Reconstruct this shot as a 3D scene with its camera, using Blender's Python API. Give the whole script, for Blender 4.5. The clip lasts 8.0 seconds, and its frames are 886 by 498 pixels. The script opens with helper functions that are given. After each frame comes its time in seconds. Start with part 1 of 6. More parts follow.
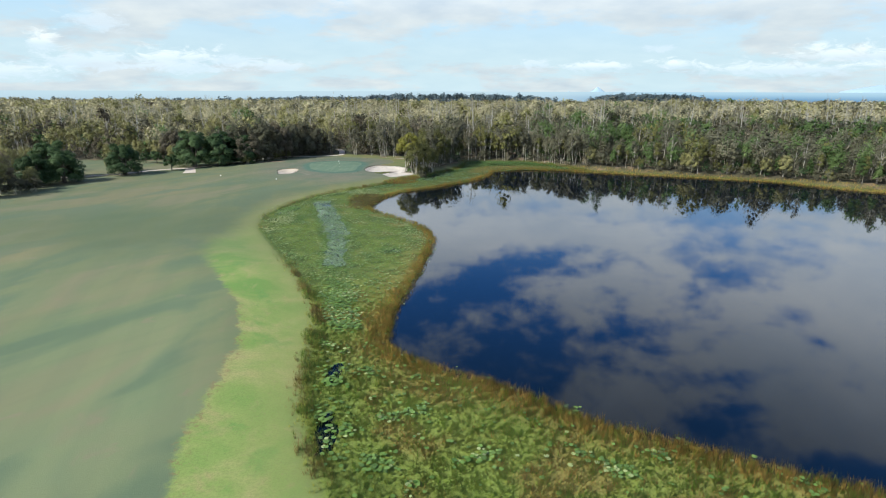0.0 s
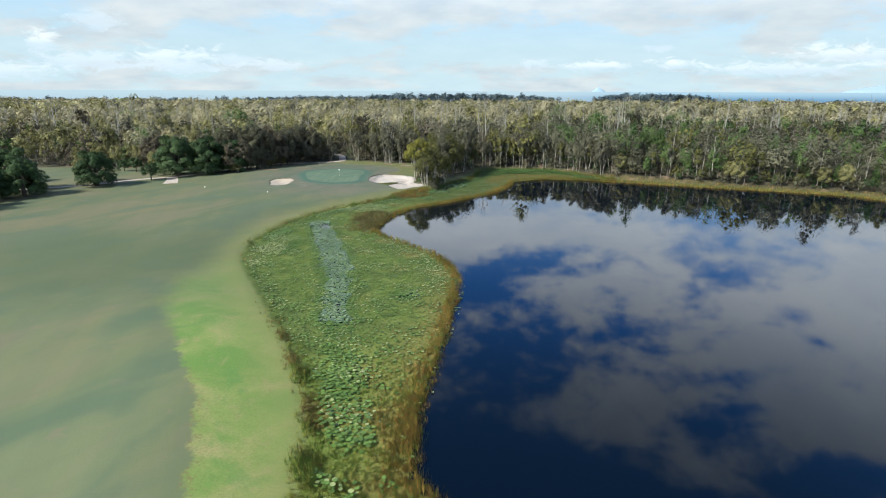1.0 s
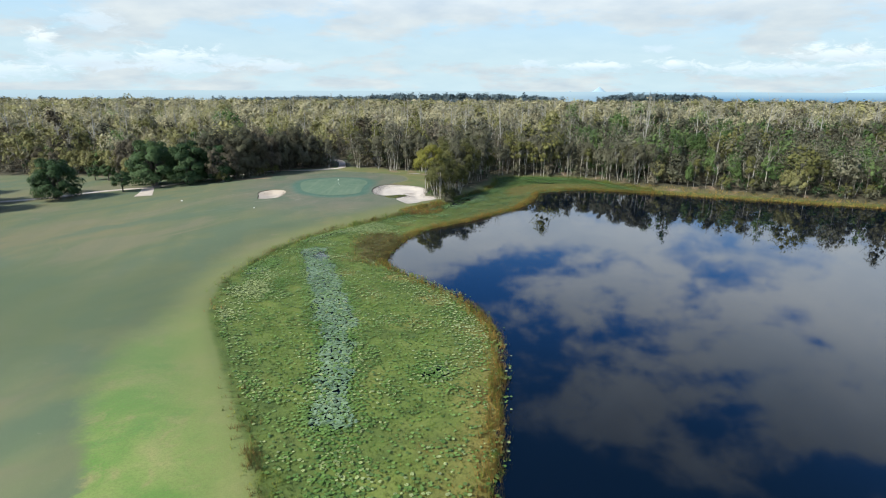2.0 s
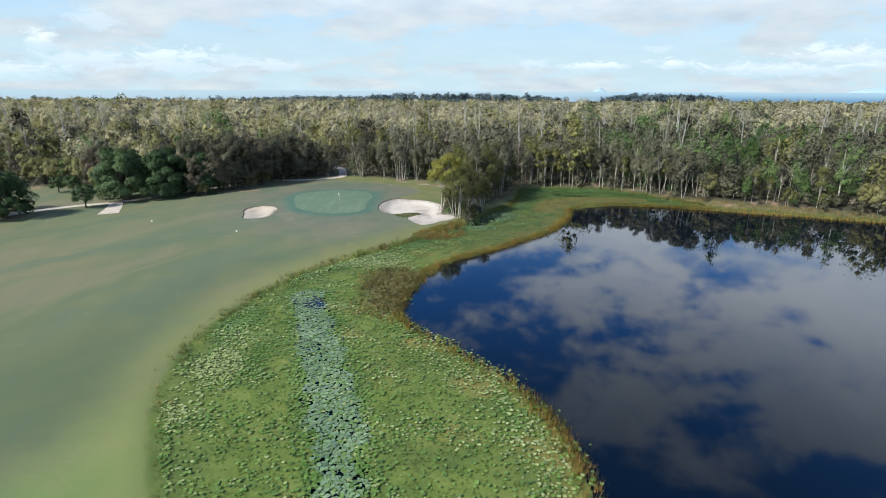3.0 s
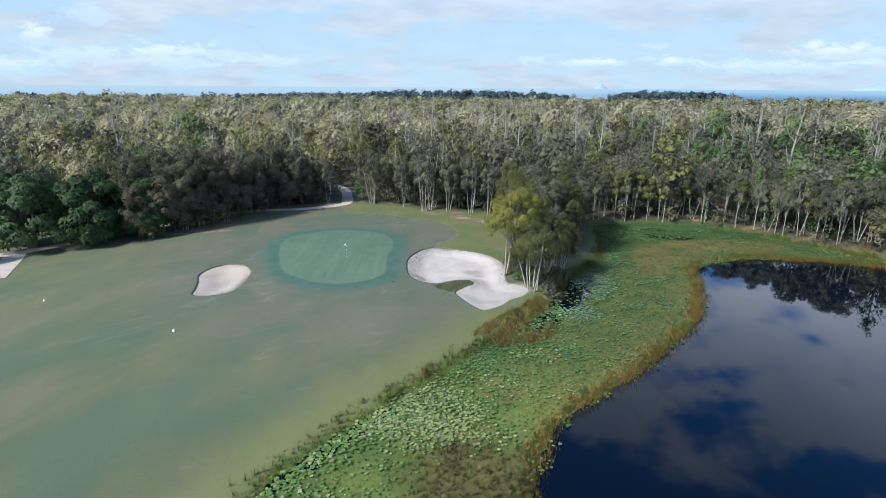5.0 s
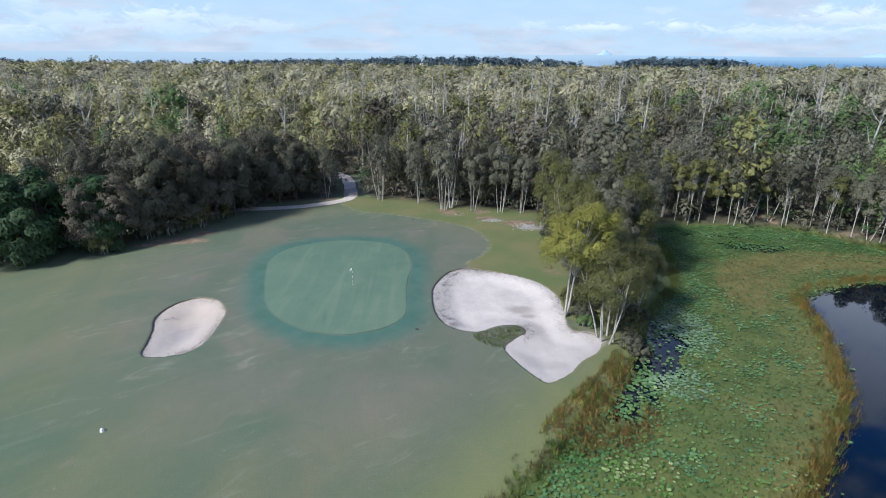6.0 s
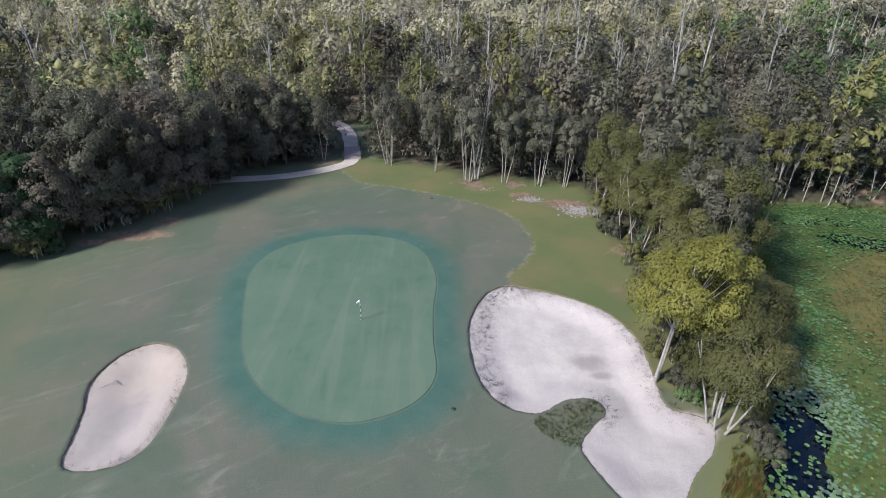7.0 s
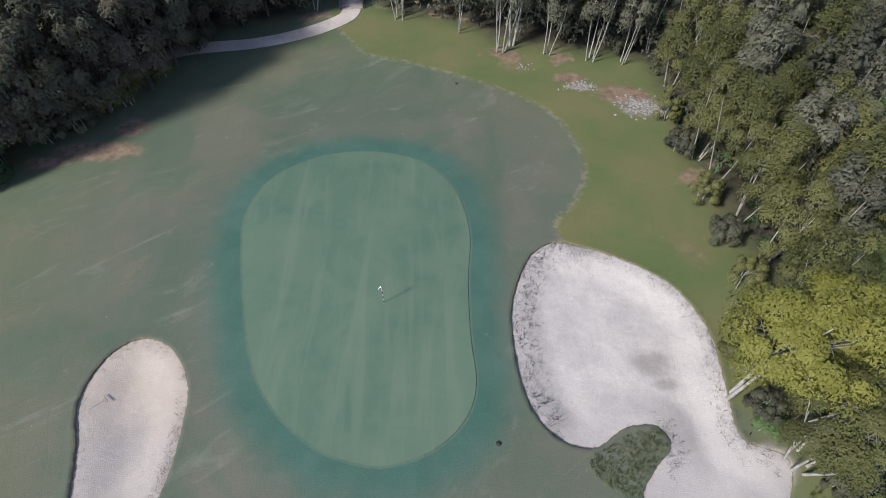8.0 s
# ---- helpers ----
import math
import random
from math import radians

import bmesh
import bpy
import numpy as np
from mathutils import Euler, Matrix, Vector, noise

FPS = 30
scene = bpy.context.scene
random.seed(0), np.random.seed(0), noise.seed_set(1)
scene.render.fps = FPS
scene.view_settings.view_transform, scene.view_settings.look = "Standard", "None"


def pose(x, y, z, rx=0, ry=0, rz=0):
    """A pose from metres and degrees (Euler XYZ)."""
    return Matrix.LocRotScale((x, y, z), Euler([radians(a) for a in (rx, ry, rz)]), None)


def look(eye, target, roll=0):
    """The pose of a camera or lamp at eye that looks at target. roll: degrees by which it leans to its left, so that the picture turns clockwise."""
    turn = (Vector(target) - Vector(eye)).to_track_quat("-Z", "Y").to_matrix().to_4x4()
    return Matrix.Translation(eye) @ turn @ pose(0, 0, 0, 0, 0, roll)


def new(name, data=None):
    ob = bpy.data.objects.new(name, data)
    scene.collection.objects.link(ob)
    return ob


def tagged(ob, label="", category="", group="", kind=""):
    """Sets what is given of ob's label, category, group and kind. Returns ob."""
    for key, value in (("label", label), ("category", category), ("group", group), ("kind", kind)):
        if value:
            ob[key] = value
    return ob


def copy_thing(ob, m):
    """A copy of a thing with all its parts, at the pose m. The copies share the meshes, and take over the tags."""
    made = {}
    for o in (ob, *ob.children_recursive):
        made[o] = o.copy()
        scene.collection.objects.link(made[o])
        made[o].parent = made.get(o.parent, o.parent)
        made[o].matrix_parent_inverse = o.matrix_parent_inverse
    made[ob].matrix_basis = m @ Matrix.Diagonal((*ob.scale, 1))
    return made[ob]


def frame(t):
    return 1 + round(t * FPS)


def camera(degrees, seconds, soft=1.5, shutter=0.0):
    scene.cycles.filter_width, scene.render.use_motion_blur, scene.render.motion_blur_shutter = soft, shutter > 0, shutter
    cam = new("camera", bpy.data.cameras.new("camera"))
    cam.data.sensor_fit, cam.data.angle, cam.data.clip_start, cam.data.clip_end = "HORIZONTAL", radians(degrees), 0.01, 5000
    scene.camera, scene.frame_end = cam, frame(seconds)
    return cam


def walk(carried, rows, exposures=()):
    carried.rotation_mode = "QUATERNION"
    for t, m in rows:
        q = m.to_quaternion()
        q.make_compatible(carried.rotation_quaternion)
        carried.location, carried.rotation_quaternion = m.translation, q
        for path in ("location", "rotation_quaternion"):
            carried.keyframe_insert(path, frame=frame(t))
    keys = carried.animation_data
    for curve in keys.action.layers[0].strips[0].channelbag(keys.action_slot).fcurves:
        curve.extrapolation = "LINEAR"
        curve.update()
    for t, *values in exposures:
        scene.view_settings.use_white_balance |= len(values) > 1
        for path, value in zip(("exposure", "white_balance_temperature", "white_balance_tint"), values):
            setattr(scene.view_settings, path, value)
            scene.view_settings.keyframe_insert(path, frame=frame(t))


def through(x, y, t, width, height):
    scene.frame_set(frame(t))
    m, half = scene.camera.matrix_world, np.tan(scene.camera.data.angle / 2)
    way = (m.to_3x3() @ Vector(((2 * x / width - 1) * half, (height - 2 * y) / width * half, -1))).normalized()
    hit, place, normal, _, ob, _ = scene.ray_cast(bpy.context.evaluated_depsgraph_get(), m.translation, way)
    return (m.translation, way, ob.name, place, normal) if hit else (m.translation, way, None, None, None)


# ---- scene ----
from mathutils import geometry

cam = camera(79.1, 8.0, soft=1.0)
METRES, EYE, TILT, LEAN, TURN = 170.9, 27.0, 0.0, 1.15, 0.0
ROWS = [
    (0.0, 0.0, 0.0, 0.0, 0.38, -16.43, -1.3),
    (0.5, -0.0129, 0.0628, 0.0003, 0.37, -16.44, -1.36),
    (1.0, -0.026, 0.1264, 0.0001, 0.33, -16.46, -1.35),
    (1.5, -0.0382, 0.1906, -0.0014, 0.29, -16.45, -1.35),
    (3.0, -0.0765, 0.3843, -0.0052, 0.22, -16.44, -1.4),
    (3.5, -0.0902, 0.4483, -0.0054, 0.15, -16.44, -1.42),
    (4.0, -0.1044, 0.512, -0.0051, 0.1, -16.45, -1.46),
    (4.5, -0.1187, 0.5754, -0.0049, 0.06, -16.49, -1.51),
    (6.0, -0.1576, 0.7598, -0.001, 0.02, -20.06, -1.59),
    (6.5, -0.1681, 0.8187, 0.0041, 0.07, -23.71, -1.65),
    (7.0, -0.1783, 0.8754, 0.0134, 0.14, -28.82, -1.8),
    (7.5, -0.1872, 0.9287, 0.0269, 0.37, -38.79, -1.91),
    (8.0, -0.1959, 0.9743, 0.0447, 0.53, -51.71, -2.02),
]
walk(cam, [(t, pose(0, 0, EYE, TILT, LEAN, TURN) @ pose(METRES * x, METRES * y, METRES * z, 90 + pitch, roll, yaw)) for t, x, y, z, yaw, pitch, roll in ROWS],
     exposures=((0.0, 0.50, 6500, 2), (1.5, 0.49, 6500, 2), (3.5, 0.47, 6250, 4), (6.0, 0.37, 5700, 9), (7.0, 0.33, 5900, 14), (8.0, 0.18, 6000, 10)))

# ---------------------------------------------------------------- sky and sun
SUN_FROM = Vector((-0.85, -0.58, 0.88)).normalized()
sun_data = bpy.data.lights.new("sun", "SUN")
sun_data.energy, sun_data.angle, sun_data.color = 4.6, radians(9.0), (1.0, 0.94, 0.82)
sun = new("sun", sun_data)
sun.matrix_world = look(SUN_FROM * 200, (0, 0, 0))


class Nodes:
    """Short writing for node trees."""

    def __init__(self, tree):
        self.tree = tree
        tree.nodes.clear()

    def add(self, kind, _props=None, **inputs):
        n = self.tree.nodes.new(kind)
        for key, value in (_props or {}).items():
            setattr(n, key, value)
        for key, value in inputs.items():
            self.put(n.inputs[int(key[1:]) if key[0] == "i" and key[1:].isdigit() else key.replace("_", " ")], value)
        return n

    def put(self, socket, value):
        if isinstance(value, bpy.types.NodeSocket):
            self.tree.links.new(value, socket)
        elif isinstance(value, tuple) and len(value) == 3 and socket.type == "RGBA":
            socket.default_value = (*value, 1)
        else:
            socket.default_value = value

    def math(self, op, a, b=0.0, c=0.0, clamp=False):
        return self.add("ShaderNodeMath", {"operation": op, "use_clamp": clamp}, i0=a, i1=b, i2=c).outputs[0]

    def noise(self, vec, scale, detail=4.0, rough=0.55, warp=0.0):
        return self.add("ShaderNodeTexNoise", None, Vector=vec, Scale=scale, Detail=detail, Roughness=rough, Distortion=warp).outputs["Fac"]

    def step(self, value, lo, hi):
        return self.add("ShaderNodeMapRange", {"interpolation_type": "SMOOTHSTEP"}, Value=value, i1=lo, i2=hi).outputs[0]

    def mix(self, fac, a, b, blend="MIX"):
        n = self.add("ShaderNodeMix", {"data_type": "RGBA", "blend_type": blend})
        self.put(n.inputs[0], fac)
        self.put(n.inputs[6], a)
        self.put(n.inputs[7], b)
        return n.outputs[2]

    def ramp(self, fac, stops):
        n = self.add("ShaderNodeValToRGB", None, Fac=fac)
        while len(n.color_ramp.elements) < len(stops):
            n.color_ramp.elements.new(0.5)
        for e, (at, c) in zip(n.color_ramp.elements, stops):
            e.position, e.color = at, (*c, 1)
        return n.outputs[0]

    def vec(self, op, a, b=(0, 0, 0)):
        return self.add("ShaderNodeVectorMath", {"operation": op}, i0=a, i1=b).outputs[0]


# clear sky with a broken sheet of fair-weather cloud
world = bpy.data.worlds.new("sky")
scene.world = world
world.use_nodes = True
n = Nodes(world.node_tree)
sky = n.add("ShaderNodeTexSky", {"sky_type": "NISHITA", "sun_disc": False, "sun_elevation": math.asin(SUN_FROM.z),
                                 "sun_rotation": math.atan2(SUN_FROM.x, SUN_FROM.y), "air_density": 1.0, "dust_density": 0.6,
                                 "ozone_density": 2.0}).outputs[0]
ray = n.add("ShaderNodeTexCoord").outputs["Generated"]
parts = n.add("ShaderNodeSeparateXYZ", None, Vector=ray)
up = n.math("MAXIMUM", parts.outputs[2], 0.0)
over = n.math("ADD", up, 0.22)
flat = n.add("ShaderNodeCombineXYZ", None, X=n.math("DIVIDE", parts.outputs[0], over), Y=n.math("DIVIDE", parts.outputs[1], over), Z=0.0).outputs[0]
big = n.noise(n.vec("ADD", flat, (0, 0, 3.7)), 1.7, 7, 0.56, 0.25)
calm = n.math("ADD", 0.30, n.math("MULTIPLY", n.step(up, 0.12, 0.30), 0.70))
body = n.math("ADD", big, n.math("MULTIPLY", n.math("MULTIPLY", n.math("SUBTRACT", n.noise(flat, 5.5, 6, 0.62, 0.4), 0.5), 0.62), calm))
body = n.math("ADD", body, n.math("MULTIPLY", n.math("SUBTRACT", n.noise(n.vec("ADD", flat, (5, 2, 0)), 11.0, 5, 0.6, 0.3), 0.5), n.math("ADD", 0.16, n.math("MULTIPLY", n.step(up, 0.25, 0.45), 0.24))))
# clear gaps (minus) and cloud banks (plus) over the lake: place, reach, amount
for u, v, du, dv, amount in ((0.10, 1.66, 0.12, 0.22, -0.17), (0.14, 1.26, 0.15, 0.18, -0.11), (0.93, 1.63, 0.17, 0.10, -0.12), (0.60, 1.39, 0.13, 0.08, -0.11),
                             (0.85, 1.13, 0.09, 0.12, -0.15), (0.22, 0.93, 0.25, 0.12, -0.15), (0.60, 1.02, 0.10, 0.10, -0.14), (1.02, 1.16, 0.10, 0.10, -0.12), (1.25, 1.75, 0.2, 0.1, -0.1), (0.55, 1.66, 0.24, 0.15, 0.10), (0.37, 1.06, 0.13, 0.10, 0.14),
                             (1.15, 1.40, 0.25, 0.18, 0.12), (0.72, 0.86, 0.16, 0.07, -0.16), (1.0, 0.95, 0.07, 0.10, -0.15), (0.45, 0.80, 0.12, 0.07, -0.12), (0.98, 1.38, 0.05, 0.06, -0.14), (0.72, 1.18, 0.06, 0.05, -0.14), (0.45, 2.02, 0.75, 0.17, 0.16), (0.78, 1.24, 0.12, 0.09, 0.10), (-0.2, 2.65, 1.6, 0.30, 0.12),
                             (0.52, 0.92, 0.11, 0.05, 0.17), (0.90, 1.02, 0.07, 0.06, 0.13), (0.30, 1.12, 0.10, 0.07, 0.08), (0.74, 0.95, 0.06, 0.04, 0.12), (0.95, 1.25, 0.06, 0.05, -0.10), (0.70, 1.30, 0.05, 0.04, -0.12),
                             (0.9, 3.45, 1.2, 0.30, -0.16), (-1.4, 3.25, 0.6, 0.16, -0.10), (1.5, 2.6, 0.6, 0.25, 0.08)):
    off = n.vec("MULTIPLY", n.vec("SUBTRACT", flat, (u, v, 0)), (1 / du, 1 / dv, 0))
    near_by = n.math("EXPONENT", n.math("MULTIPLY", n.add("ShaderNodeVectorMath", {"operation": "DOT_PRODUCT"}, i0=off, i1=off).outputs["Value"], -1.0))
    body = n.math("ADD", body, n.math("MULTIPLY", near_by, amount))
cover = n.math("MAXIMUM", n.step(body, 0.375, 0.61), n.math("MULTIPLY", n.step(up, 0.20, 0.06), 0.35))
shade = n.noise(flat, 3.1, 5, 0.55)
cloud = n.ramp(shade, [(0.3, (0.70, 0.77, 0.86)), (0.7, (0.94, 0.96, 0.98))])
high = n.math("MULTIPLY", n.step(up, 0.10, 0.26), n.math("SUBTRACT", 1.0, n.math("MULTIPLY", n.step(up, 0.30, 0.55), 0.75)))
cloud = n.vec("MULTIPLY", cloud, n.vec("ADD", n.add("ShaderNodeCombineXYZ", None, X=n.math("MULTIPLY", high, 6.0), Y=n.math("MULTIPLY", high, 6.0), Z=n.math("MULTIPLY", high, 6.6)).outputs[0], (8.7, 8.8, 9.1)))
blue = n.mix(1.0, sky, n.mix(n.step(up, 0.36, 0.62), (0.48, 1.20, 2.30), (0.34, 0.80, 1.25)), "MULTIPLY")
haze = n.mix(n.step(up, 0.02, 0.36), (6.4, 8.5, 9.9), blue)
cloud = n.mix(n.math("MULTIPLY", n.step(up, 0.30, 0.60), 0.70), cloud, n.vec("MULTIPLY", n.vec("MULTIPLY", cloud, (0.40, 0.45, 0.54)), n.mix(n.noise(n.vec("ADD", flat, (2, 9, 0)), 6.0, 5, 0.6, 0.4), (0.10, 0.10, 0.12), (1.45, 1.45, 1.45))))
lit = n.mix(n.math("MULTIPLY", cover, 0.9), haze, cloud)
# small grey-based cumulus low over the horizon: bearing, height, reach across and up, and how white
bearing = n.math("DIVIDE", parts.outputs[0], n.math("MAXIMUM", parts.outputs[1], 0.05))
ragged = n.noise(n.vec("MULTIPLY", ray, (34.0, 34.0, 90.0)), 1.0, 6, 0.66, 0.6)
for az, el, wide, tall, white in ((-0.71, 0.066, 0.030, 0.013, 1.0), (-0.61, 0.098, 0.055, 0.014, 0.1), (-0.62, 0.040, 0.12, 0.014, 0.25), (-0.48, 0.050, 0.075, 0.016, 0.9), (-0.47, 0.036, 0.09, 0.010, 0.1),
                                  (-0.38, 0.046, 0.055, 0.014, 0.1), (-0.31, 0.040, 0.06, 0.008, 0.15), (-0.78, 0.024, 0.10, 0.010, 0.4), (0.155, 0.045, 0.03, 0.010, 0.2), (0.375, 0.066, 0.03, 0.006, 0.0),
                                  (0.405, 0.042, 0.035, 0.010, 1.0), (0.26, 0.040, 0.06, 0.008, 0.8), (0.70, 0.052, 0.10, 0.014, 0.9), (0.60, 0.034, 0.16, 0.010, 0.6), (-0.80, 0.155, 0.09, 0.022, 0.1)):
    du, dv = n.math("DIVIDE", n.math("SUBTRACT", bearing, az), wide), n.math("DIVIDE", n.math("SUBTRACT", parts.outputs[2], el), tall)
    away = n.math("ADD", n.math("MULTIPLY", du, du), n.math("MULTIPLY", dv, dv))
    puff_at = n.math("ADD", n.math("EXPONENT", n.math("MULTIPLY", away, -0.8)), n.math("MULTIPLY", n.math("SUBTRACT", ragged, 0.5), 2.6))
    tone = n.mix(n.math("MULTIPLY", n.step(dv, -0.5, 0.5), white), (8.0, 9.2, 10.8), (11.6, 12.0, 12.5))
    lit = n.mix(n.math("MULTIPLY", n.math("MULTIPLY", n.step(puff_at, 0.25, 0.95), n.step(away, 4.5, 1.2)), 0.62), lit, tone)
n.add("ShaderNodeOutputWorld", None, Surface=n.add("ShaderNodeBackground", None, Color=lit, Strength=0.071).outputs[0])

# ---------------------------------------------------------------- materials


def material(name):
    m = bpy.data.materials.new(name)
    m.use_nodes = True
    return m, Nodes(m.node_tree)


def finish(n, colour, rough=0.8, bump=None, strength=0.3, distance=0.05, **more):
    if bump is not None:
        more["Normal"] = n.add("ShaderNodeBump", None, Strength=strength, Distance=distance, Height=bump).outputs[0]
    b = n.add("ShaderNodeBsdfPrincipled", None, Base_Color=colour, Roughness=rough, **more)
    n.add("ShaderNodeOutputMaterial", None, Surface=b.outputs[0])


def plain(name, dark, light, scale, rough=0.8, bump=0.3, fine=6.0, **more):
    """A surface with stains at one scale and grain at another."""
    m, n = material(name)
    p = n.add("ShaderNodeNewGeometry").outputs["Position"]
    stain, grain = n.noise(p, scale, 4), n.noise(p, scale * fine, 3)
    c = n.ramp(n.math("ADD", n.math("MULTIPLY", stain, 0.65), n.math("MULTIPLY", grain, 0.35)), [(0.35, dark), (0.65, light)])
    finish(n, c, rough, grain, bump, 0.03, **more)
    return m


def leafage(name, dark, light, rough=0.6, through=0.28, upright=False, **more):
    """Leaves: tint drifts over metres, from tree to tree and from leaf to leaf."""
    m, n = material(name)
    g = n.add("ShaderNodeNewGeometry")
    whole = n.add("ShaderNodeObjectInfo").outputs["Random"]
    tree = n.add("ShaderNodeAttribute", {"attribute_name": "tint"}).outputs["Fac"]
    drift = n.noise(g.outputs["Position"], 0.16, 3)
    t = n.math("ADD", n.math("MULTIPLY", drift, 0.7), n.math("MULTIPLY", g.outputs["Random Per Island"], 0.16))
    t = n.math("ADD", t, n.math("MULTIPLY", n.math("SUBTRACT", whole, 0.5), 0.25))
    t = n.math("ADD", t, tree)
    more.setdefault("Specular_IOR_Level", 0.2)
    # a stand of blades takes the light as a level field does
    level = {"Normal": n.add("ShaderNodeCombineXYZ", None, X=0.0, Y=0.0, Z=1.0).outputs[0]} if upright else {}
    more.update(level)
    m.cycles.use_bump_map_correction = not upright
    c = n.ramp(t, [(0.22, dark), (0.72, light)])
    b = n.add("ShaderNodeBsdfPrincipled", None, Base_Color=c, Roughness=rough, **more)
    tr = n.add("ShaderNodeBsdfTranslucent", None, Color=c, **level)
    n.add("ShaderNodeOutputMaterial", None, Surface=n.add("ShaderNodeMixShader", None, i0=through, i1=b.outputs[0], i2=tr.outputs[0]).outputs[0])
    return m


LEAF = [
    leafage("leaf_grey_green", (0.082, 0.08, 0.054), (0.205, 0.198, 0.138)),
    leafage("leaf_olive", (0.146, 0.144, 0.056), (0.362, 0.342, 0.162)),
    leafage("leaf_dark", (0.06, 0.06, 0.041), (0.158, 0.156, 0.104)),
    leafage("leaf_fresh", (0.06, 0.104, 0.034), (0.16, 0.228, 0.086)),
    leafage("leaf_brown", (0.092, 0.079, 0.057), (0.214, 0.187, 0.138)),
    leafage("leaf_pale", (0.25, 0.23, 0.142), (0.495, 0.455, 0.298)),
    leafage("leaf_yellow", (0.11, 0.12, 0.024), (0.3, 0.282, 0.066)),
    leafage("leaf_deep_green", (0.026, 0.056, 0.022), (0.092, 0.146, 0.062)),
    # leaf colour shifted to blue, standing for haze over distance
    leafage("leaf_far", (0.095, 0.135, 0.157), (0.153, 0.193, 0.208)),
    leafage("leaf_soft", (0.09, 0.094, 0.034), (0.222, 0.217, 0.08)),
]
BARK = plain("paper_bark", (0.219, 0.197, 0.168), (0.482, 0.453, 0.409), 2.2, 0.85)
BARK_DARK = plain("dark_bark", (0.036, 0.031, 0.026), (0.117, 0.102, 0.084), 2.0, 0.9)
PALE_WOOD = plain("bare_wood", (0.219, 0.204, 0.182), (0.453, 0.438, 0.409), 2.0, 0.85)


def attr(name):
    return n.add("ShaderNodeAttribute", {"attribute_name": name}).outputs["Fac"]


SAND, n = material("bunker_sand")
p = n.add("ShaderNodeNewGeometry").outputs["Position"]
c = n.ramp(n.math("ADD", n.math("MULTIPLY", n.noise(p, 0.45, 5, 0.6), 0.7), n.math("MULTIPLY", n.noise(p, 5, 4), 0.3)), [(0.34, (0.430, 0.380, 0.366)), (0.66, (0.585, 0.520, 0.480))])
c = n.mix(n.math("MULTIPLY", n.step(n.add("ShaderNodeSeparateXYZ", None, Vector=p).outputs[0], -42.0, -46.0), 0.8), c, n.mix(n.noise(p, 0.8, 4), (0.375, 0.300, 0.245), (0.475, 0.395, 0.325)))
for x, y, rx, ry in ((-52.7, 177.5, 1.5, 2.6), (-18.2, 184.0, 1.9, 1.3), (-16.4, 172.3, 1.6, 1.1), (-17.5, 182.4, 1.2, 0.7)):
    off = n.vec("MULTIPLY", n.vec("SUBTRACT", p, (x, y, 0)), (1 / rx, 1 / ry, 0))
    away = n.add("ShaderNodeVectorMath", {"operation": "LENGTH"}, i0=off).outputs["Value"]
    damp = n.step(n.math("ADD", away, n.math("MULTIPLY", n.noise(p, 1.2, 4), 0.8)), 1.5, 0.7)
    c = n.mix(n.math("MULTIPLY", damp, 0.68), c, (0.262, 0.224, 0.208))
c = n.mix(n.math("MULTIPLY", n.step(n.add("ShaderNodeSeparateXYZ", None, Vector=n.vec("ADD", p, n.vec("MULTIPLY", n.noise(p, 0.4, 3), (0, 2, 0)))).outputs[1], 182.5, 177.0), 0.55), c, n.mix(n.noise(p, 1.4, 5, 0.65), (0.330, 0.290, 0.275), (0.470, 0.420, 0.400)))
creep = n.math("ADD", n.math("MULTIPLY", attr("rim"), 0.36), n.math("MULTIPLY", n.math("SUBTRACT", n.noise(p, 4.5, 6, 0.75), 0.5), 1.25))
c = n.mix(n.math("MULTIPLY", n.step(creep, 0.06, -0.10), 0.42), c, (0.190, 0.162, 0.130))
finish(n, c, 0.95, n.math("ADD", n.noise(p, 2.2, 4), n.noise(p, 16, 3)), 0.55, 0.05)
TURF_LIP = plain("cut_turf", (0.105, 0.088, 0.060), (0.215, 0.182, 0.125), 3.0, 0.95)
PATH_MAT = plain("worn_path", (0.400, 0.335, 0.300), (0.570, 0.500, 0.462), 0.5, 0.9, 0.3, 9)
TIMBER = plain("weathered_timber", (0.026, 0.022, 0.020), (0.073, 0.066, 0.058), 4.0, 0.85)
DECK = plain("deck_timber", (0.277, 0.226, 0.204), (0.394, 0.343, 0.314), 3.0, 0.85)
WHITE = plain("white_paint", (0.74, 0.74, 0.72), (0.86, 0.86, 0.84), 8.0, 0.45)
BLACK = plain("black_paint", (0.015, 0.015, 0.016), (0.04, 0.04, 0.04), 8.0, 0.5)
STONE = plain("pale_stone", (0.219, 0.204, 0.193), (0.380, 0.365, 0.350), 5.0, 0.9)
REED_GOLD = leafage("reed_gold", (0.225, 0.142, 0.036), (0.53, 0.335, 0.105), 0.8, 0.12, True)
RANK_GRASS = leafage("rank_grass", (0.220, 0.245, 0.060), (0.480, 0.490, 0.140), 0.8, 0.12, True)
REED_RUST = leafage("reed_rust", (0.125, 0.056, 0.022), (0.330, 0.165, 0.064), 0.8, 0.12, True)
REED_OLIVE = leafage("reed_olive", (0.135, 0.158, 0.027), (0.33, 0.345, 0.078), 0.8, 0.12, True)
REED_GREEN = leafage("reed_green", (0.112, 0.195, 0.022), (0.285, 0.38, 0.066), 0.8, 0.12, True)
REED_DEEP = leafage("reed_deep", (0.058, 0.104, 0.02), (0.155, 0.22, 0.048), 0.8, 0.12, True)
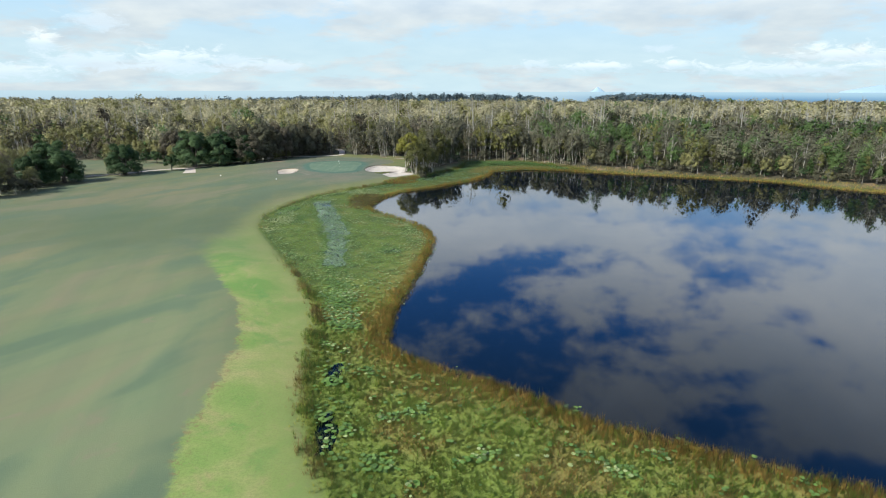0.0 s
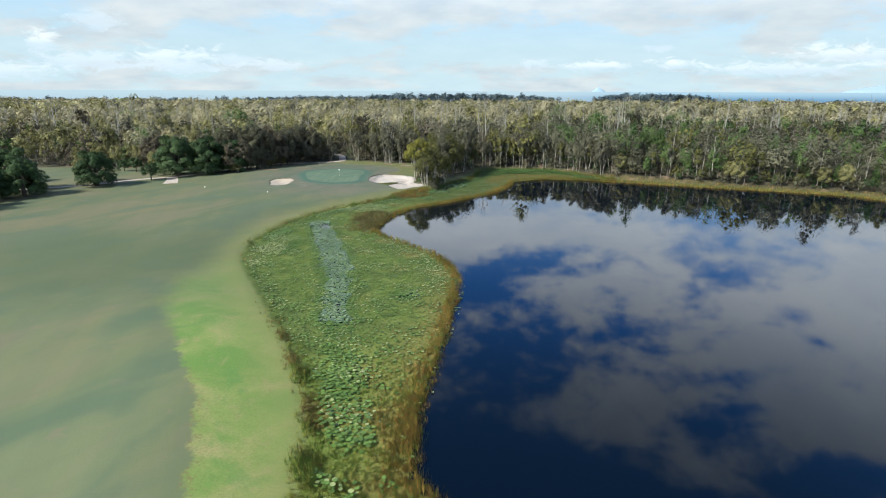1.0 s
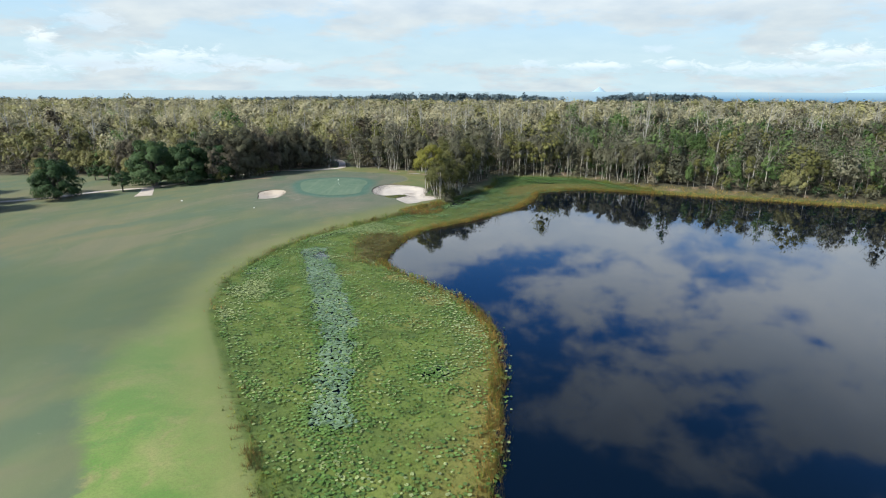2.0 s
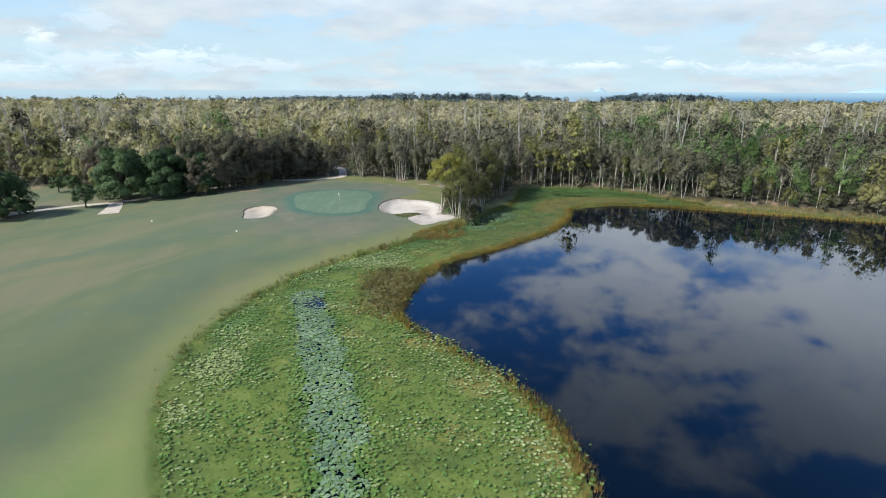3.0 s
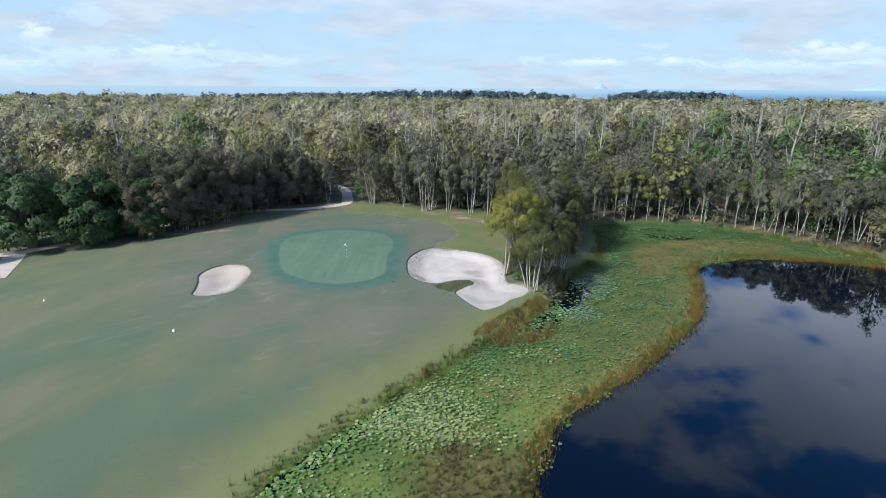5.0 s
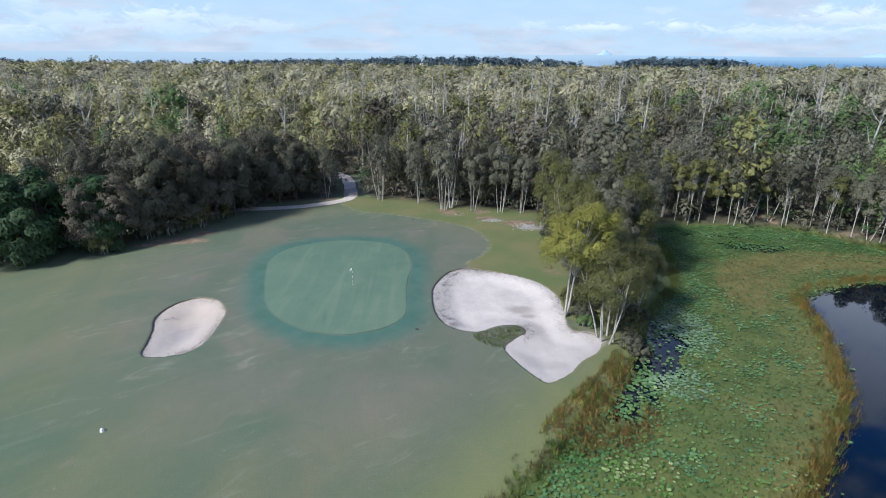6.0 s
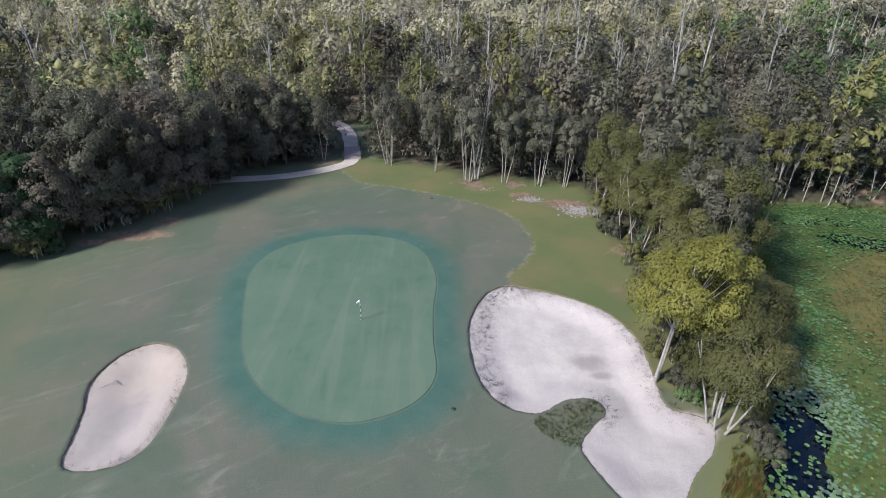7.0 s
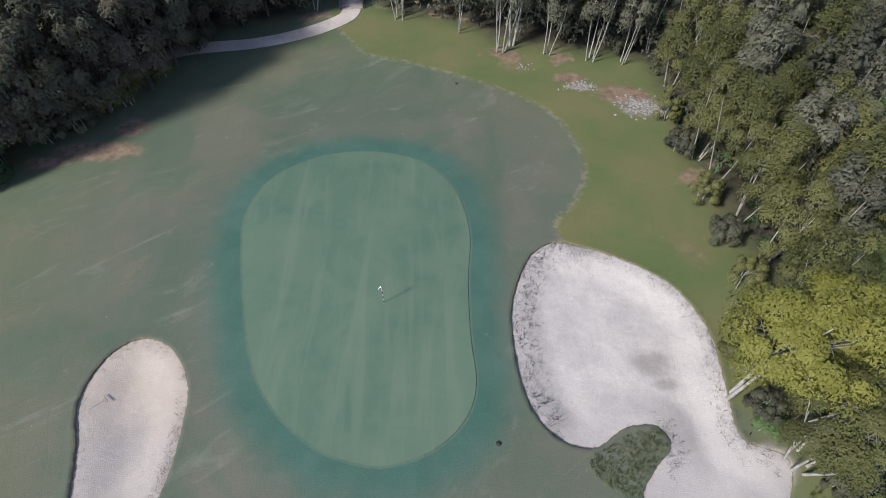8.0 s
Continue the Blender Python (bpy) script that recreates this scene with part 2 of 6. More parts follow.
PAD_GREEN = leafage("pad_green", (0.076, 0.152, 0.032), (0.195, 0.288, 0.092), 0.5, 0.1)
PAD_SHINE = leafage("pad_shine", (0.12, 0.198, 0.1), (0.262, 0.352, 0.21), 0.17, 0.05, IOR=1.95)
PAD_DEEP = leafage("pad_deep", (0.074, 0.155, 0.05), (0.175, 0.285, 0.125), 0.3, 0.1)
PAD_PALE = leafage("pad_pale", (0.215, 0.265, 0.1), (0.395, 0.435, 0.23), 0.5, 0.1)
REED_DARK = leafage("reed_dark", (0.082, 0.068, 0.024), (0.215, 0.17, 0.062), 0.8, 0.12, True)
DRY_GRASS = leafage("dry_grass", (0.135, 0.115, 0.092), (0.29, 0.255, 0.215), 0.8, 0.12, True)
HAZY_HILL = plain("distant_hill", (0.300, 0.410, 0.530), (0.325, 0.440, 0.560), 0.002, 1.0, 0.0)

# self-lit colour that paints horizon haze, bluer for the sea to the east
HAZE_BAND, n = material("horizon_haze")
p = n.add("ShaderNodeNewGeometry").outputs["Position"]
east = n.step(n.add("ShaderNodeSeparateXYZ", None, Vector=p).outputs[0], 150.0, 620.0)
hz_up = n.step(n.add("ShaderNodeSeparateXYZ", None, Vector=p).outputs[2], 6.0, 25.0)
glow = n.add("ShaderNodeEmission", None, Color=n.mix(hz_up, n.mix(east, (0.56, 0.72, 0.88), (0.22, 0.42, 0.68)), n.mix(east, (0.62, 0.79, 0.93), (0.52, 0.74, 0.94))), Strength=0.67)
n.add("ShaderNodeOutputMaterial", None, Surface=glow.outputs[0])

# dark, still lake water
WATER, n = material("lake_water")
p = n.add("ShaderNodeNewGeometry").outputs["Position"]
finish(n, n.mix(n.noise(p, 0.03, 2), (0.0012, 0.0034, 0.0085), (0.0018, 0.0045, 0.011)), 0.03, n.noise(p, 0.7, 3, 0.5), 0.02, 0.02, IOR=1.50)

# putting surface and collar
GREEN, n = material("putting_turf")
p = n.add("ShaderNodeNewGeometry").outputs["Position"]
c = n.ramp(n.noise(p, 0.22, 5, 0.6, 0.5), [(0.3, (0.060, 0.122, 0.080)), (0.7, (0.106, 0.162, 0.108))])
streak = n.noise(n.vec("MULTIPLY", n.vec("ADD", p, n.vec("MULTIPLY", p, (0.12, 0, 0))), (1.0, 0.12, 1.0)), 0.7, 4, 0.55, 0.6)
c = n.mix(n.math("MULTIPLY", n.step(streak, 0.46, 0.70), 0.42), c, (0.150, 0.196, 0.134))
finish(n, n.mix(n.math("MULTIPLY", n.noise(p, 6, 4), 0.35), c, (0.139, 0.175, 0.117)), 0.85, n.noise(p, 40, 2), 0.15, 0.01)
# the ground: mown fairway, rough, back apron, marsh bed and forest floor
GROUND, n = material("course_ground")
p = n.add("ShaderNodeNewGeometry").outputs["Position"]

wob = n.math("MULTIPLY", n.math("SUBTRACT", n.noise(p, 0.5, 4), 0.5), 3.0)
grain = n.noise(p, 3.0, 5, 0.65)
long_way = n.vec("MULTIPLY", p, (1.0, 0.45, 1.0))
fair = n.ramp(n.noise(long_way, 0.055, 5, 0.55, 0.8), [(0.36, (0.091, 0.117, 0.051)), (0.50, (0.126, 0.136, 0.062)), (0.68, (0.174, 0.146, 0.074))])
fair = n.mix(n.math("MULTIPLY", n.step(n.noise(long_way, 0.09, 4, 0.5, 0.5), 0.52, 0.72), 0.7), fair, (0.074, 0.110, 0.057))
northing = n.add("ShaderNodeSeparateXYZ", None, Vector=p).outputs[1]
lush = n.math("MULTIPLY", n.step(northing, 105.0, 42.0), n.math("ADD", n.noise(long_way, 0.05, 4), 0.10))
fair = n.mix(lush, fair, (0.138, 0.186, 0.098))
fair = n.mix(n.math("MULTIPLY", grain, 0.25), fair, (0.168, 0.190, 0.110))
d_green = n.math("ADD", attr("d_green"), n.math("MULTIPLY", n.math("SUBTRACT", n.noise(p, 0.6, 4), 0.5), 1.6))
grey = n.ramp(n.noise(p, 0.12, 5, 0.6, 0.4), [(0.35, (0.106, 0.118, 0.086)), (0.65, (0.158, 0.142, 0.111))])
fair = n.mix(n.step(attr("d_green"), 26.0, 6.0), fair, grey)
tired = n.step(n.noise(n.vec("ADD", p, (9, 5, 0)), 0.33, 5, 0.65, 0.6), 0.60, 0.72)
fair = n.mix(n.math("MULTIPLY", tired, 0.55), fair, (0.190, 0.157, 0.110))
drag = n.noise(n.vec("MULTIPLY", n.add("ShaderNodeVectorRotate", {"rotation_type": "Z_AXIS"}, Vector=p, Angle=0.75).outputs[0], (1.0, 0.13, 1.0)), 0.34, 5, 0.6, 0.6)
fair = n.mix(n.math("MULTIPLY", n.step(drag, 0.50, 0.78), 0.16), fair, (0.186, 0.172, 0.125))
fair = n.mix(n.math("MULTIPLY", n.step(drag, 0.50, 0.28), 0.10), fair, (0.062, 0.091, 0.062))
far_off = n.math("ADD", 0.20, n.math("MULTIPLY", n.step(attr("d_green"), 8.0, 34.0), 0.45))
swath = n.noise(n.vec("MULTIPLY", n.add("ShaderNodeVectorRotate", {"rotation_type": "Z_AXIS"}, Vector=p, Angle=0.55).outputs[0], (1.0, 0.50, 1.0)), 0.085, 3, 0.5, 0.7)
fair = n.mix(n.math("MULTIPLY", n.step(swath, 0.52, 0.68), far_off), fair, (0.180, 0.158, 0.098))
fair = n.mix(n.math("MULTIPLY", n.step(swath, 0.51, 0.38), far_off), fair, (0.074, 0.118, 0.074))
fair = n.mix(n.math("MULTIPLY", n.step(northing, 80.0, 112.0), 0.22), fair, (0.070, 0.088, 0.056))
off = n.vec("MULTIPLY", n.vec("SUBTRACT", p, (-64.0, 103.0, 0)), (1 / 30, 1 / 19, 0))
away = n.add("ShaderNodeVectorMath", {"operation": "LENGTH"}, i0=off).outputs["Value"]
fair = n.mix(n.math("MULTIPLY", n.step(n.math("ADD", away, n.noise(p, 0.09, 4)), 1.75, 0.9), 0.70), fair, (0.074, 0.104, 0.050))
worn = n.noise(n.vec("MULTIPLY", n.add("ShaderNodeVectorRotate", {"rotation_type": "Z_AXIS"}, Vector=p, Angle=-0.62).outputs[0], (0.34, 1.0, 1.0)), 0.50, 6, 0.68, 0.9)
worn = n.math("MULTIPLY", n.step(worn, 0.53, 0.74), n.step(attr("d_green"), 38.0, 6.0))
fair = n.mix(n.math("MULTIPLY", n.math("MULTIPLY", worn, n.step(n.noise(p, 0.14, 3), 0.34, 0.54)), 0.68), fair, (0.215, 0.205, 0.162))
lusher = n.math("MULTIPLY", n.step(n.noise(n.vec("ADD", p, (40, 11, 0)), 0.10, 4, 0.55, 0.5), 0.50, 0.64), n.step(attr("d_green"), 40.0, 10.0))
fair = n.mix(n.math("MULTIPLY", lusher, 0.45), fair, (0.062, 0.106, 0.066))
collar = n.ramp(n.noise(p, 0.35, 5, 0.6, 0.4), [(0.3, (0.034, 0.102, 0.077)), (0.7, (0.064, 0.128, 0.099))])
fair = n.mix(n.math("MULTIPLY", n.step(d_green, 4.0, 0.8), 0.95), fair, collar)
fair = n.mix(n.math("MULTIPLY", n.math("MULTIPLY", n.step(attr("d_green"), 0.22, 0.12), n.noise(p, 2.0, 3)), 0.8), fair, (0.146, 0.168, 0.117))
scuff = n.math("MULTIPLY", n.step(n.noise(p, 1.1, 5, 0.7), 0.64, 0.74), n.step(n.noise(p, 0.11, 3), 0.45, 0.6))
fair = n.mix(n.math("MULTIPLY", scuff, 0.5), fair, (0.248, 0.226, 0.175))
mown = n.math("SINE", n.math("MULTIPLY", n.math("ADD", n.add("ShaderNodeSeparateXYZ", None, Vector=n.vec("MULTIPLY", p, (1, 0.35, 0))).outputs[0], n.math("MULTIPLY", n.add("ShaderNodeSeparateXYZ", None, Vector=p).outputs[1], 0.35)), 1.15))
fair = n.mix(n.math("MULTIPLY", n.step(mown, -0.4, 0.4), 0.10), fair, (0.073, 0.102, 0.066))
rough = n.ramp(n.noise(p, 0.13, 5, 0.6, 0.4), [(0.35, (0.125, 0.240, 0.048)), (0.50, (0.205, 0.275, 0.074)), (0.66, (0.325, 0.295, 0.130))])
rough = n.mix(n.math("MULTIPLY", n.step(n.noise(n.vec("ADD", p, (31, 7, 0)), 0.28, 5, 0.65, 0.5), 0.54, 0.70), 0.75), rough, (0.300, 0.255, 0.120))
rough = n.mix(n.math("MULTIPLY", n.step(n.noise(n.vec("ADD", p, (3, 17, 0)), 0.16, 5, 0.65, 0.5), 0.54, 0.68), 0.65), rough, (0.092, 0.222, 0.048))
rough = n.mix(n.math("MULTIPLY", n.step(n.noise(p, 5.0, 6, 0.75), 0.40, 0.64), 0.42), rough, (0.110, 0.140, 0.045))
rough = n.mix(n.math("MULTIPLY", n.step(n.noise(p, 2.6, 4, 0.7), 0.60, 0.70), 0.45), rough, (0.240, 0.185, 0.105))
apron = n.ramp(n.noise(p, 0.2, 4), [(0.35, (0.088, 0.122, 0.034)), (0.65, (0.146, 0.138, 0.050))])
apron = n.mix(n.math("MULTIPLY", n.noise(p, 6, 4, 0.7), 0.4), apron, (0.161, 0.153, 0.080))
litter = n.ramp(n.noise(p, 0.7, 5, 0.65), [(0.3, (0.029, 0.025, 0.016)), (0.7, (0.080, 0.072, 0.042))])
marsh = n.ramp(n.noise(p, 0.22, 5, 0.62, 0.6), [(0.32, (0.064, 0.104, 0.018)), (0.50, (0.112, 0.160, 0.028)), (0.68, (0.165, 0.186, 0.046))])
marsh = n.mix(n.math("MULTIPLY", n.step(northing, 84.0, 60.0), 0.65), marsh, (0.215, 0.275, 0.052))
marsh = n.mix(n.math("MULTIPLY", attr("gold"), 0.85), marsh, n.ramp(n.noise(p, 0.8, 5, 0.65), [(0.35, (0.150, 0.112, 0.028)), (0.65, (0.275, 0.192, 0.062))]))
marsh = n.mix(n.math("MULTIPLY", attr("deep"), 0.85), marsh, n.ramp(n.noise(p, 0.9, 5, 0.65), [(0.35, (0.040, 0.072, 0.016)), (0.65, (0.088, 0.130, 0.026))]))
marsh = n.mix(n.math("MULTIPLY", attr("brown"), 0.85), marsh, n.ramp(n.noise(p, 0.7, 5, 0.65), [(0.35, (0.070, 0.056, 0.020)), (0.65, (0.135, 0.105, 0.036))]))
marsh = n.mix(n.math("MULTIPLY", n.step(n.noise(p, 6.0, 6, 0.75), 0.42, 0.66), 0.45), marsh, (0.050, 0.070, 0.016))
rough = n.mix(n.math("MULTIPLY", n.step(northing, 74.0, 94.0), 0.65), rough, (0.098, 0.150, 0.056))
verge = n.math("ADD", attr("d_rough"), n.math("ADD", n.math("MULTIPLY", wob, 0.8), n.math("MULTIPLY", n.math("SUBTRACT", n.noise(p, 2.4, 4, 0.65), 0.5), 1.1)))
verge = n.math("ADD", verge, n.math("MULTIPLY", n.step(northing, 82.0, 112.0), n.math("MULTIPLY", n.noise(p, 0.16, 4), 6.5)))
soft = n.math("ADD", 1.0, n.math("MULTIPLY", n.step(northing, 70.0, 108.0), 9.0))
land = n.mix(n.step(n.math("DIVIDE", verge, soft), 0.45, -0.45), fair, rough)
fringe = n.math("MULTIPLY", n.step(n.math("ABSOLUTE", n.math("ADD", verge, 0.2)), 0.9, 0.2), n.step(n.noise(p, 1.7, 4, 0.7), 0.5, 0.62))
land = n.mix(n.math("MULTIPLY", n.math("MULTIPLY", fringe, n.step(northing, 75.0, 60.0)), 0.6), land, (0.175, 0.120, 0.060))
land = n.mix(n.step(n.math("ADD", attr("d_apron"), n.math("MULTIPLY", wob, 0.12)), 0.3, -0.3), land, apron)
hem = n.math("MULTIPLY", n.step(n.math("ABSOLUTE", n.math("ADD", attr("d_apron"), n.math("MULTIPLY", wob, 0.12))), 0.55, 0.1), n.step(n.noise(p, 1.3, 5, 0.7), 0.44, 0.60))
land = n.mix(n.math("MULTIPLY", hem, 0.55), land, (0.255, 0.225, 0.150))
crumb = n.math("MULTIPLY", n.step(n.noise(p, 2.6, 3, 0.6), 0.70, 0.76), n.math("MULTIPLY", n.step(n.noise(n.vec("ADD", p, (7, 3, 0)), 0.16, 3), 0.50, 0.62), n.step(attr("d_green"), 0.5, 2.0)))
land = n.mix(n.math("MULTIPLY", n.math("MULTIPLY", crumb, n.step(attr("d_green"), 40.0, 25.0)), 0.7), land, (0.330, 0.290, 0.200))
rim = n.math("MULTIPLY", n.step(n.math("ADD", attr("d_wet"), n.math("MULTIPLY", wob, 0.8)), 7.0, 0.0), 0.65)
land = n.mix(rim, land, (0.172, 0.190, 0.062))
easting = n.add("ShaderNodeSeparateXYZ", None, Vector=p).outputs[0]
land = n.mix(n.step(easting, 38.0, 48.0), land, n.ramp(n.noise(p, 0.5, 5, 0.65), [(0.35, (0.082, 0.078, 0.033)), (0.65, (0.148, 0.128, 0.056))]))
land = n.mix(n.step(n.math("ADD", attr("d_forest"), wob), 2.0, -2.5), land, litter)
bare = n.math("MULTIPLY", n.step(n.math("ADD", attr("d_forest"), wob), 6.5, 2.0), n.step(n.noise(p, 0.21, 4), 0.56, 0.66))
for x, y, rx, ry in ((-65.6, 204.6, 4.2, 1.5), (-69.6, 203.0, 2.2, 0.9), (-63.6, 208.2, 1.6, 1.6), (-14.0, 215.0, 3.2, 1.8), (-19.5, 218.0, 2.0, 1.0)):
    off = n.vec("MULTIPLY", n.vec("SUBTRACT", p, (x, y, 0)), (1 / rx, 1 / ry, 0))
    away = n.add("ShaderNodeVectorMath", {"operation": "LENGTH"}, i0=off).outputs["Value"]
    bare = n.math("MAXIMUM", bare, n.step(n.math("ADD", away, n.noise(p, 0.9, 4, 0.7)), 1.7, 1.1))
land = n.mix(bare, land, n.ramp(n.noise(p, 1.5, 4), [(0.35, (0.150, 0.102, 0.066)), (0.65, (0.270, 0.190, 0.130))]))
for x, y, rx, ry in ((-12.4, 213.0, 2.6, 1.7), (-18.4, 216.4, 1.7, 0.8)):
    off = n.vec("MULTIPLY", n.vec("SUBTRACT", p, (x, y, 0)), (1 / rx, 1 / ry, 0))
    away = n.add("ShaderNodeVectorMath", {"operation": "LENGTH"}, i0=off).outputs["Value"]
    land = n.mix(n.math("MULTIPLY", n.step(n.math("ADD", away, n.noise(p, 1.6, 5, 0.75)), 1.75, 0.95), 0.9), land, n.ramp(n.noise(p, 3.0, 4, 0.7), [(0.40, (0.150, 0.125, 0.105)), (0.60, (0.390, 0.350, 0.330))]))
off = n.vec("MULTIPLY", n.vec("SUBTRACT", p, (-12.1, 177.0, 0)), (1 / 1.7, 1 / 1.3, 0))
away = n.add("ShaderNodeVectorMath", {"operation": "LENGTH"}, i0=off).outputs["Value"]
land = n.mix(n.math("MULTIPLY", n.step(n.math("ADD", away, n.noise(p, 1.3, 5, 0.7)), 1.75, 1.05), 0.85), land, (0.400, 0.335, 0.305))
marsh = n.mix(n.math("MULTIPLY", n.step(northing, 150.0, 164.0), 0.45), marsh, n.ramp(n.noise(p, 0.35, 5, 0.65), [(0.40, (0.034, 0.052, 0.014)), (0.62, (0.088, 0.092, 0.026))]))
all_ground = n.mix(n.step(n.math("ADD", attr("d_wet"), n.math("MULTIPLY", wob, 0.2)), 0.5, -0.3), land, marsh)
finish(n, all_ground, 0.92, n.math("ADD", grain, n.noise(p, 14, 3)), 0.35, 0.05)

# ---------------------------------------------------------------- shapes of the plan


def spline(points, steps=6, closed=True):
    """A smooth line through points of the plan."""
    pts = [np.array(q, float) for q in points]
    k, out = len(pts), []
    for i in range(k if closed else k - 1):
        a, b, c, d = (pts[(i + j) % k] if closed else pts[min(max(i + j, 0), k - 1)] for j in (-1, 0, 1, 2))
        for s in range(steps):
            t = s / steps
            out.append(0.5 * (2 * b + (c - a) * t + (2 * a - 5 * b + 4 * c - d) * t ** 2 + (3 * b - a - 3 * c + d) * t ** 3))
    if not closed:
        out.append(pts[-1])
    return np.array(out)


def signed(poly, pts):
    """Distance from each of pts to the outline poly, negative inside."""
    a, b = poly, np.roll(poly, -1, axis=0)
    best, inside = np.full(len(pts), 1e18), np.zeros(len(pts), bool)
    x, y = pts[:, 0], pts[:, 1]
    for (ax, ay), (bx, by) in zip(a, b):
        ex, ey = bx - ax, by - ay
        t = np.clip(((x - ax) * ex + (y - ay) * ey) / (ex * ex + ey * ey + 1e-12), 0, 1)
        best = np.minimum(best, (x - ax - t * ex) ** 2 + (y - ay - t * ey) ** 2)
        if ay != by:
            inside ^= ((ay > y) != (by > y)) & (x < ex * (y - ay) / ey + ax)
    return np.where(inside, -1, 1) * np.sqrt(best)


def near_line(pts, ax, ay, bx, by):
    ex, ey = bx - ax, by - ay
    t = np.clip(((pts[:, 0] - ax) * ex + (pts[:, 1] - ay) * ey) / (ex * ex + ey * ey + 1e-9), 0, 1)
    return np.hypot(pts[:, 0] - ax - t * ex, pts[:, 1] - ay - t * ey)


def smooth(x, lo, hi):
    t = np.clip((x - lo) / (hi - lo), 0, 1)
    return t * t * (3 - 2 * t)


def waves(pts, scale, seed):
    """A cheap smooth random field over the plan, about -1 to 1."""
    r = np.random.RandomState(seed)
    out = np.zeros(len(pts))
    for _ in range(9):
        ang, f, ph = r.uniform(0, 6.283), r.uniform(0.6, 1.8) / scale, r.uniform(0, 6.283)
        out += np.sin(6.283 * f * (pts[:, 0] * math.cos(ang) + pts[:, 1] * math.sin(ang)) + ph)
    return out / 4.0


LAKE_EDGE = [(31.3, 31.8), (56.9, 23.0), (105, 18), (150, 35), (165, 90), (165, 138), (120.5, 152.0), (104.7, 167.1), (85.0, 175.3), (72.6,
    179.7), (59.2, 184.8), (44.5, 190.6), (30.2, 193.9), (23.1, 192.4), (17.0, 189.0), (15.5, 183.6), (13.1, 177.7), (10.2, 171.9), (7.3,
    167.1), (2.9, 162.5), (-1.5, 157.7), (-7.0, 152.8), (-12.3, 148.1), (-15.0, 142.9), (-16.5, 138.0), (-17.5, 133.5), (-18.0, 128.5),
    (-17.5, 124.8), (-12.9, 119.7), (-10.0, 116.0), (-6.6, 112.0), (-4.0, 106.2), (-2.3, 99.1), (-3.2, 88.2), (-4.3, 78.9), (-5.6, 70.3),
    (-6.5, 64.8), (-6.8, 58.8), (-6.2, 54.2), (-2.3, 50.2), (3.4, 46.9), (8.5, 43.8), (12.7, 40.3), (18.8, 37.1), (25.8, 33.8)]
WET_EDGE = [(-4, 20), (-8.2, 30.4), (-10.6, 35.4), (-13.1, 43.3), (-15.0, 54.8), (-16.9, 64.0), (-21.9, 75.5), (-29.0, 88.5), (-33.9, 97.3),
    (-38.3, 106.1), (-40.5, 114.7), (-40.6, 120.7), (-39.3, 129.6), (-35.5, 140.2), (-30.5, 147.7), (-24.8, 154.5), (-19.5, 160.9), (-16.0,
    165.7), (-12.0, 170.0), (-8.7, 174.8), (-6.0, 179.6), (-2.9, 185.5), (1.7, 191.2), (4.9, 199.0), (6.6, 206.9), (8.6, 216.6), (20.2,
    218.3), (32.3, 215.8), (41.2, 205.2), (49.3, 194.9), (61.2, 189.3), (74.7, 183.2), (87.0, 178.5), (105.0, 171.5), (123.3, 155.7), (170,
    142), (172, 90), (155, 27), (100, 8), (50, 4), (20, 4)]
ROUGH_EDGE = [(-15.5, 20.0), (-18.4, 29.5), (-20.6, 36.1), (-21.6, 45.2), (-23.0, 54.8), (-26.8, 63.6), (-34.0, 75.1), (-40.3, 85.5),
    (-43.6, 93.5), (-44.0, 101.0), (-42.5, 107.5), (-39.5, 111.5), (-33.8, 110.5), (-22.6, 90.5), (-8.5, 49.7), (-0.5, 19.8)]
APRON_EDGE = [(-42.7, 222.9), (-36.1, 220.1), (-28.7, 216.5), (-22.9, 212.6), (-20.3, 207.4), (-20.1, 202.4), (-22.0, 198.4), (-23.7,
    195.8), (-20.4, 190.3), (-12.5, 180.1), (-6.6, 189.9), (-7.6, 221.9), (-25.5, 228.9), (-47.0, 233.1)]
FOREST_EDGE = [(-420, 215), (-240, 205), (-160, 214), (-130.7, 215.3), (-111.9, 212.3), (-95.8, 211.6), (-84.6, 214.7), (-75.7, 219.0),
    (-66.2, 218.7), (-62.9, 226.5), (-54.4, 228.9), (-48.6, 233.6), (-49.1, 242.8), (-51.2, 251.2), (-47.0, 253.0), (-44.4, 248.7), (-42.3,
    235.2), (-38.7, 231.5), (-30.6, 228.5), (-26.5, 224.8), (-20.4, 223.9), (-15.4, 222.6), (-10.5, 221.3), (-9.1, 212.2), (-9.7, 204.3),
    (-8.5, 197.2), (-7.1, 191.1), (-3.1, 190.4), (1.8, 198.6), (4.2, 206.4), (7.1, 217.3), (18.6, 218.1), (32.7, 215.7), (42.4, 204.6),
    (49.8, 197.1), (60.7, 192.1), (75.8, 184.5), (86.2, 179.7), (104.1, 172.9), (124.7, 159.3), (165, 138), (260, 120), (700, 250), (3000,
    1800), (0, 3600), (-3000, 1800)]
GREEN_EDGE = [(-40.3, 205.0), (-35.5, 203.9), (-32.3, 200.6), (-30.9, 195.6), (-31.1, 190.2), (-31.0, 185.4), (-30.7, 181.9), (-31.4,
    179.5), (-33.2, 177.6), (-35.8, 176.5), (-38.1, 176.5), (-40.8, 177.4), (-43.7, 179.6), (-45.8, 182.5), (-47.4, 186.8), (-49.1, 192.9),
    (-49.7, 196.8), (-48.5, 201.1), (-44.9, 204.0)]
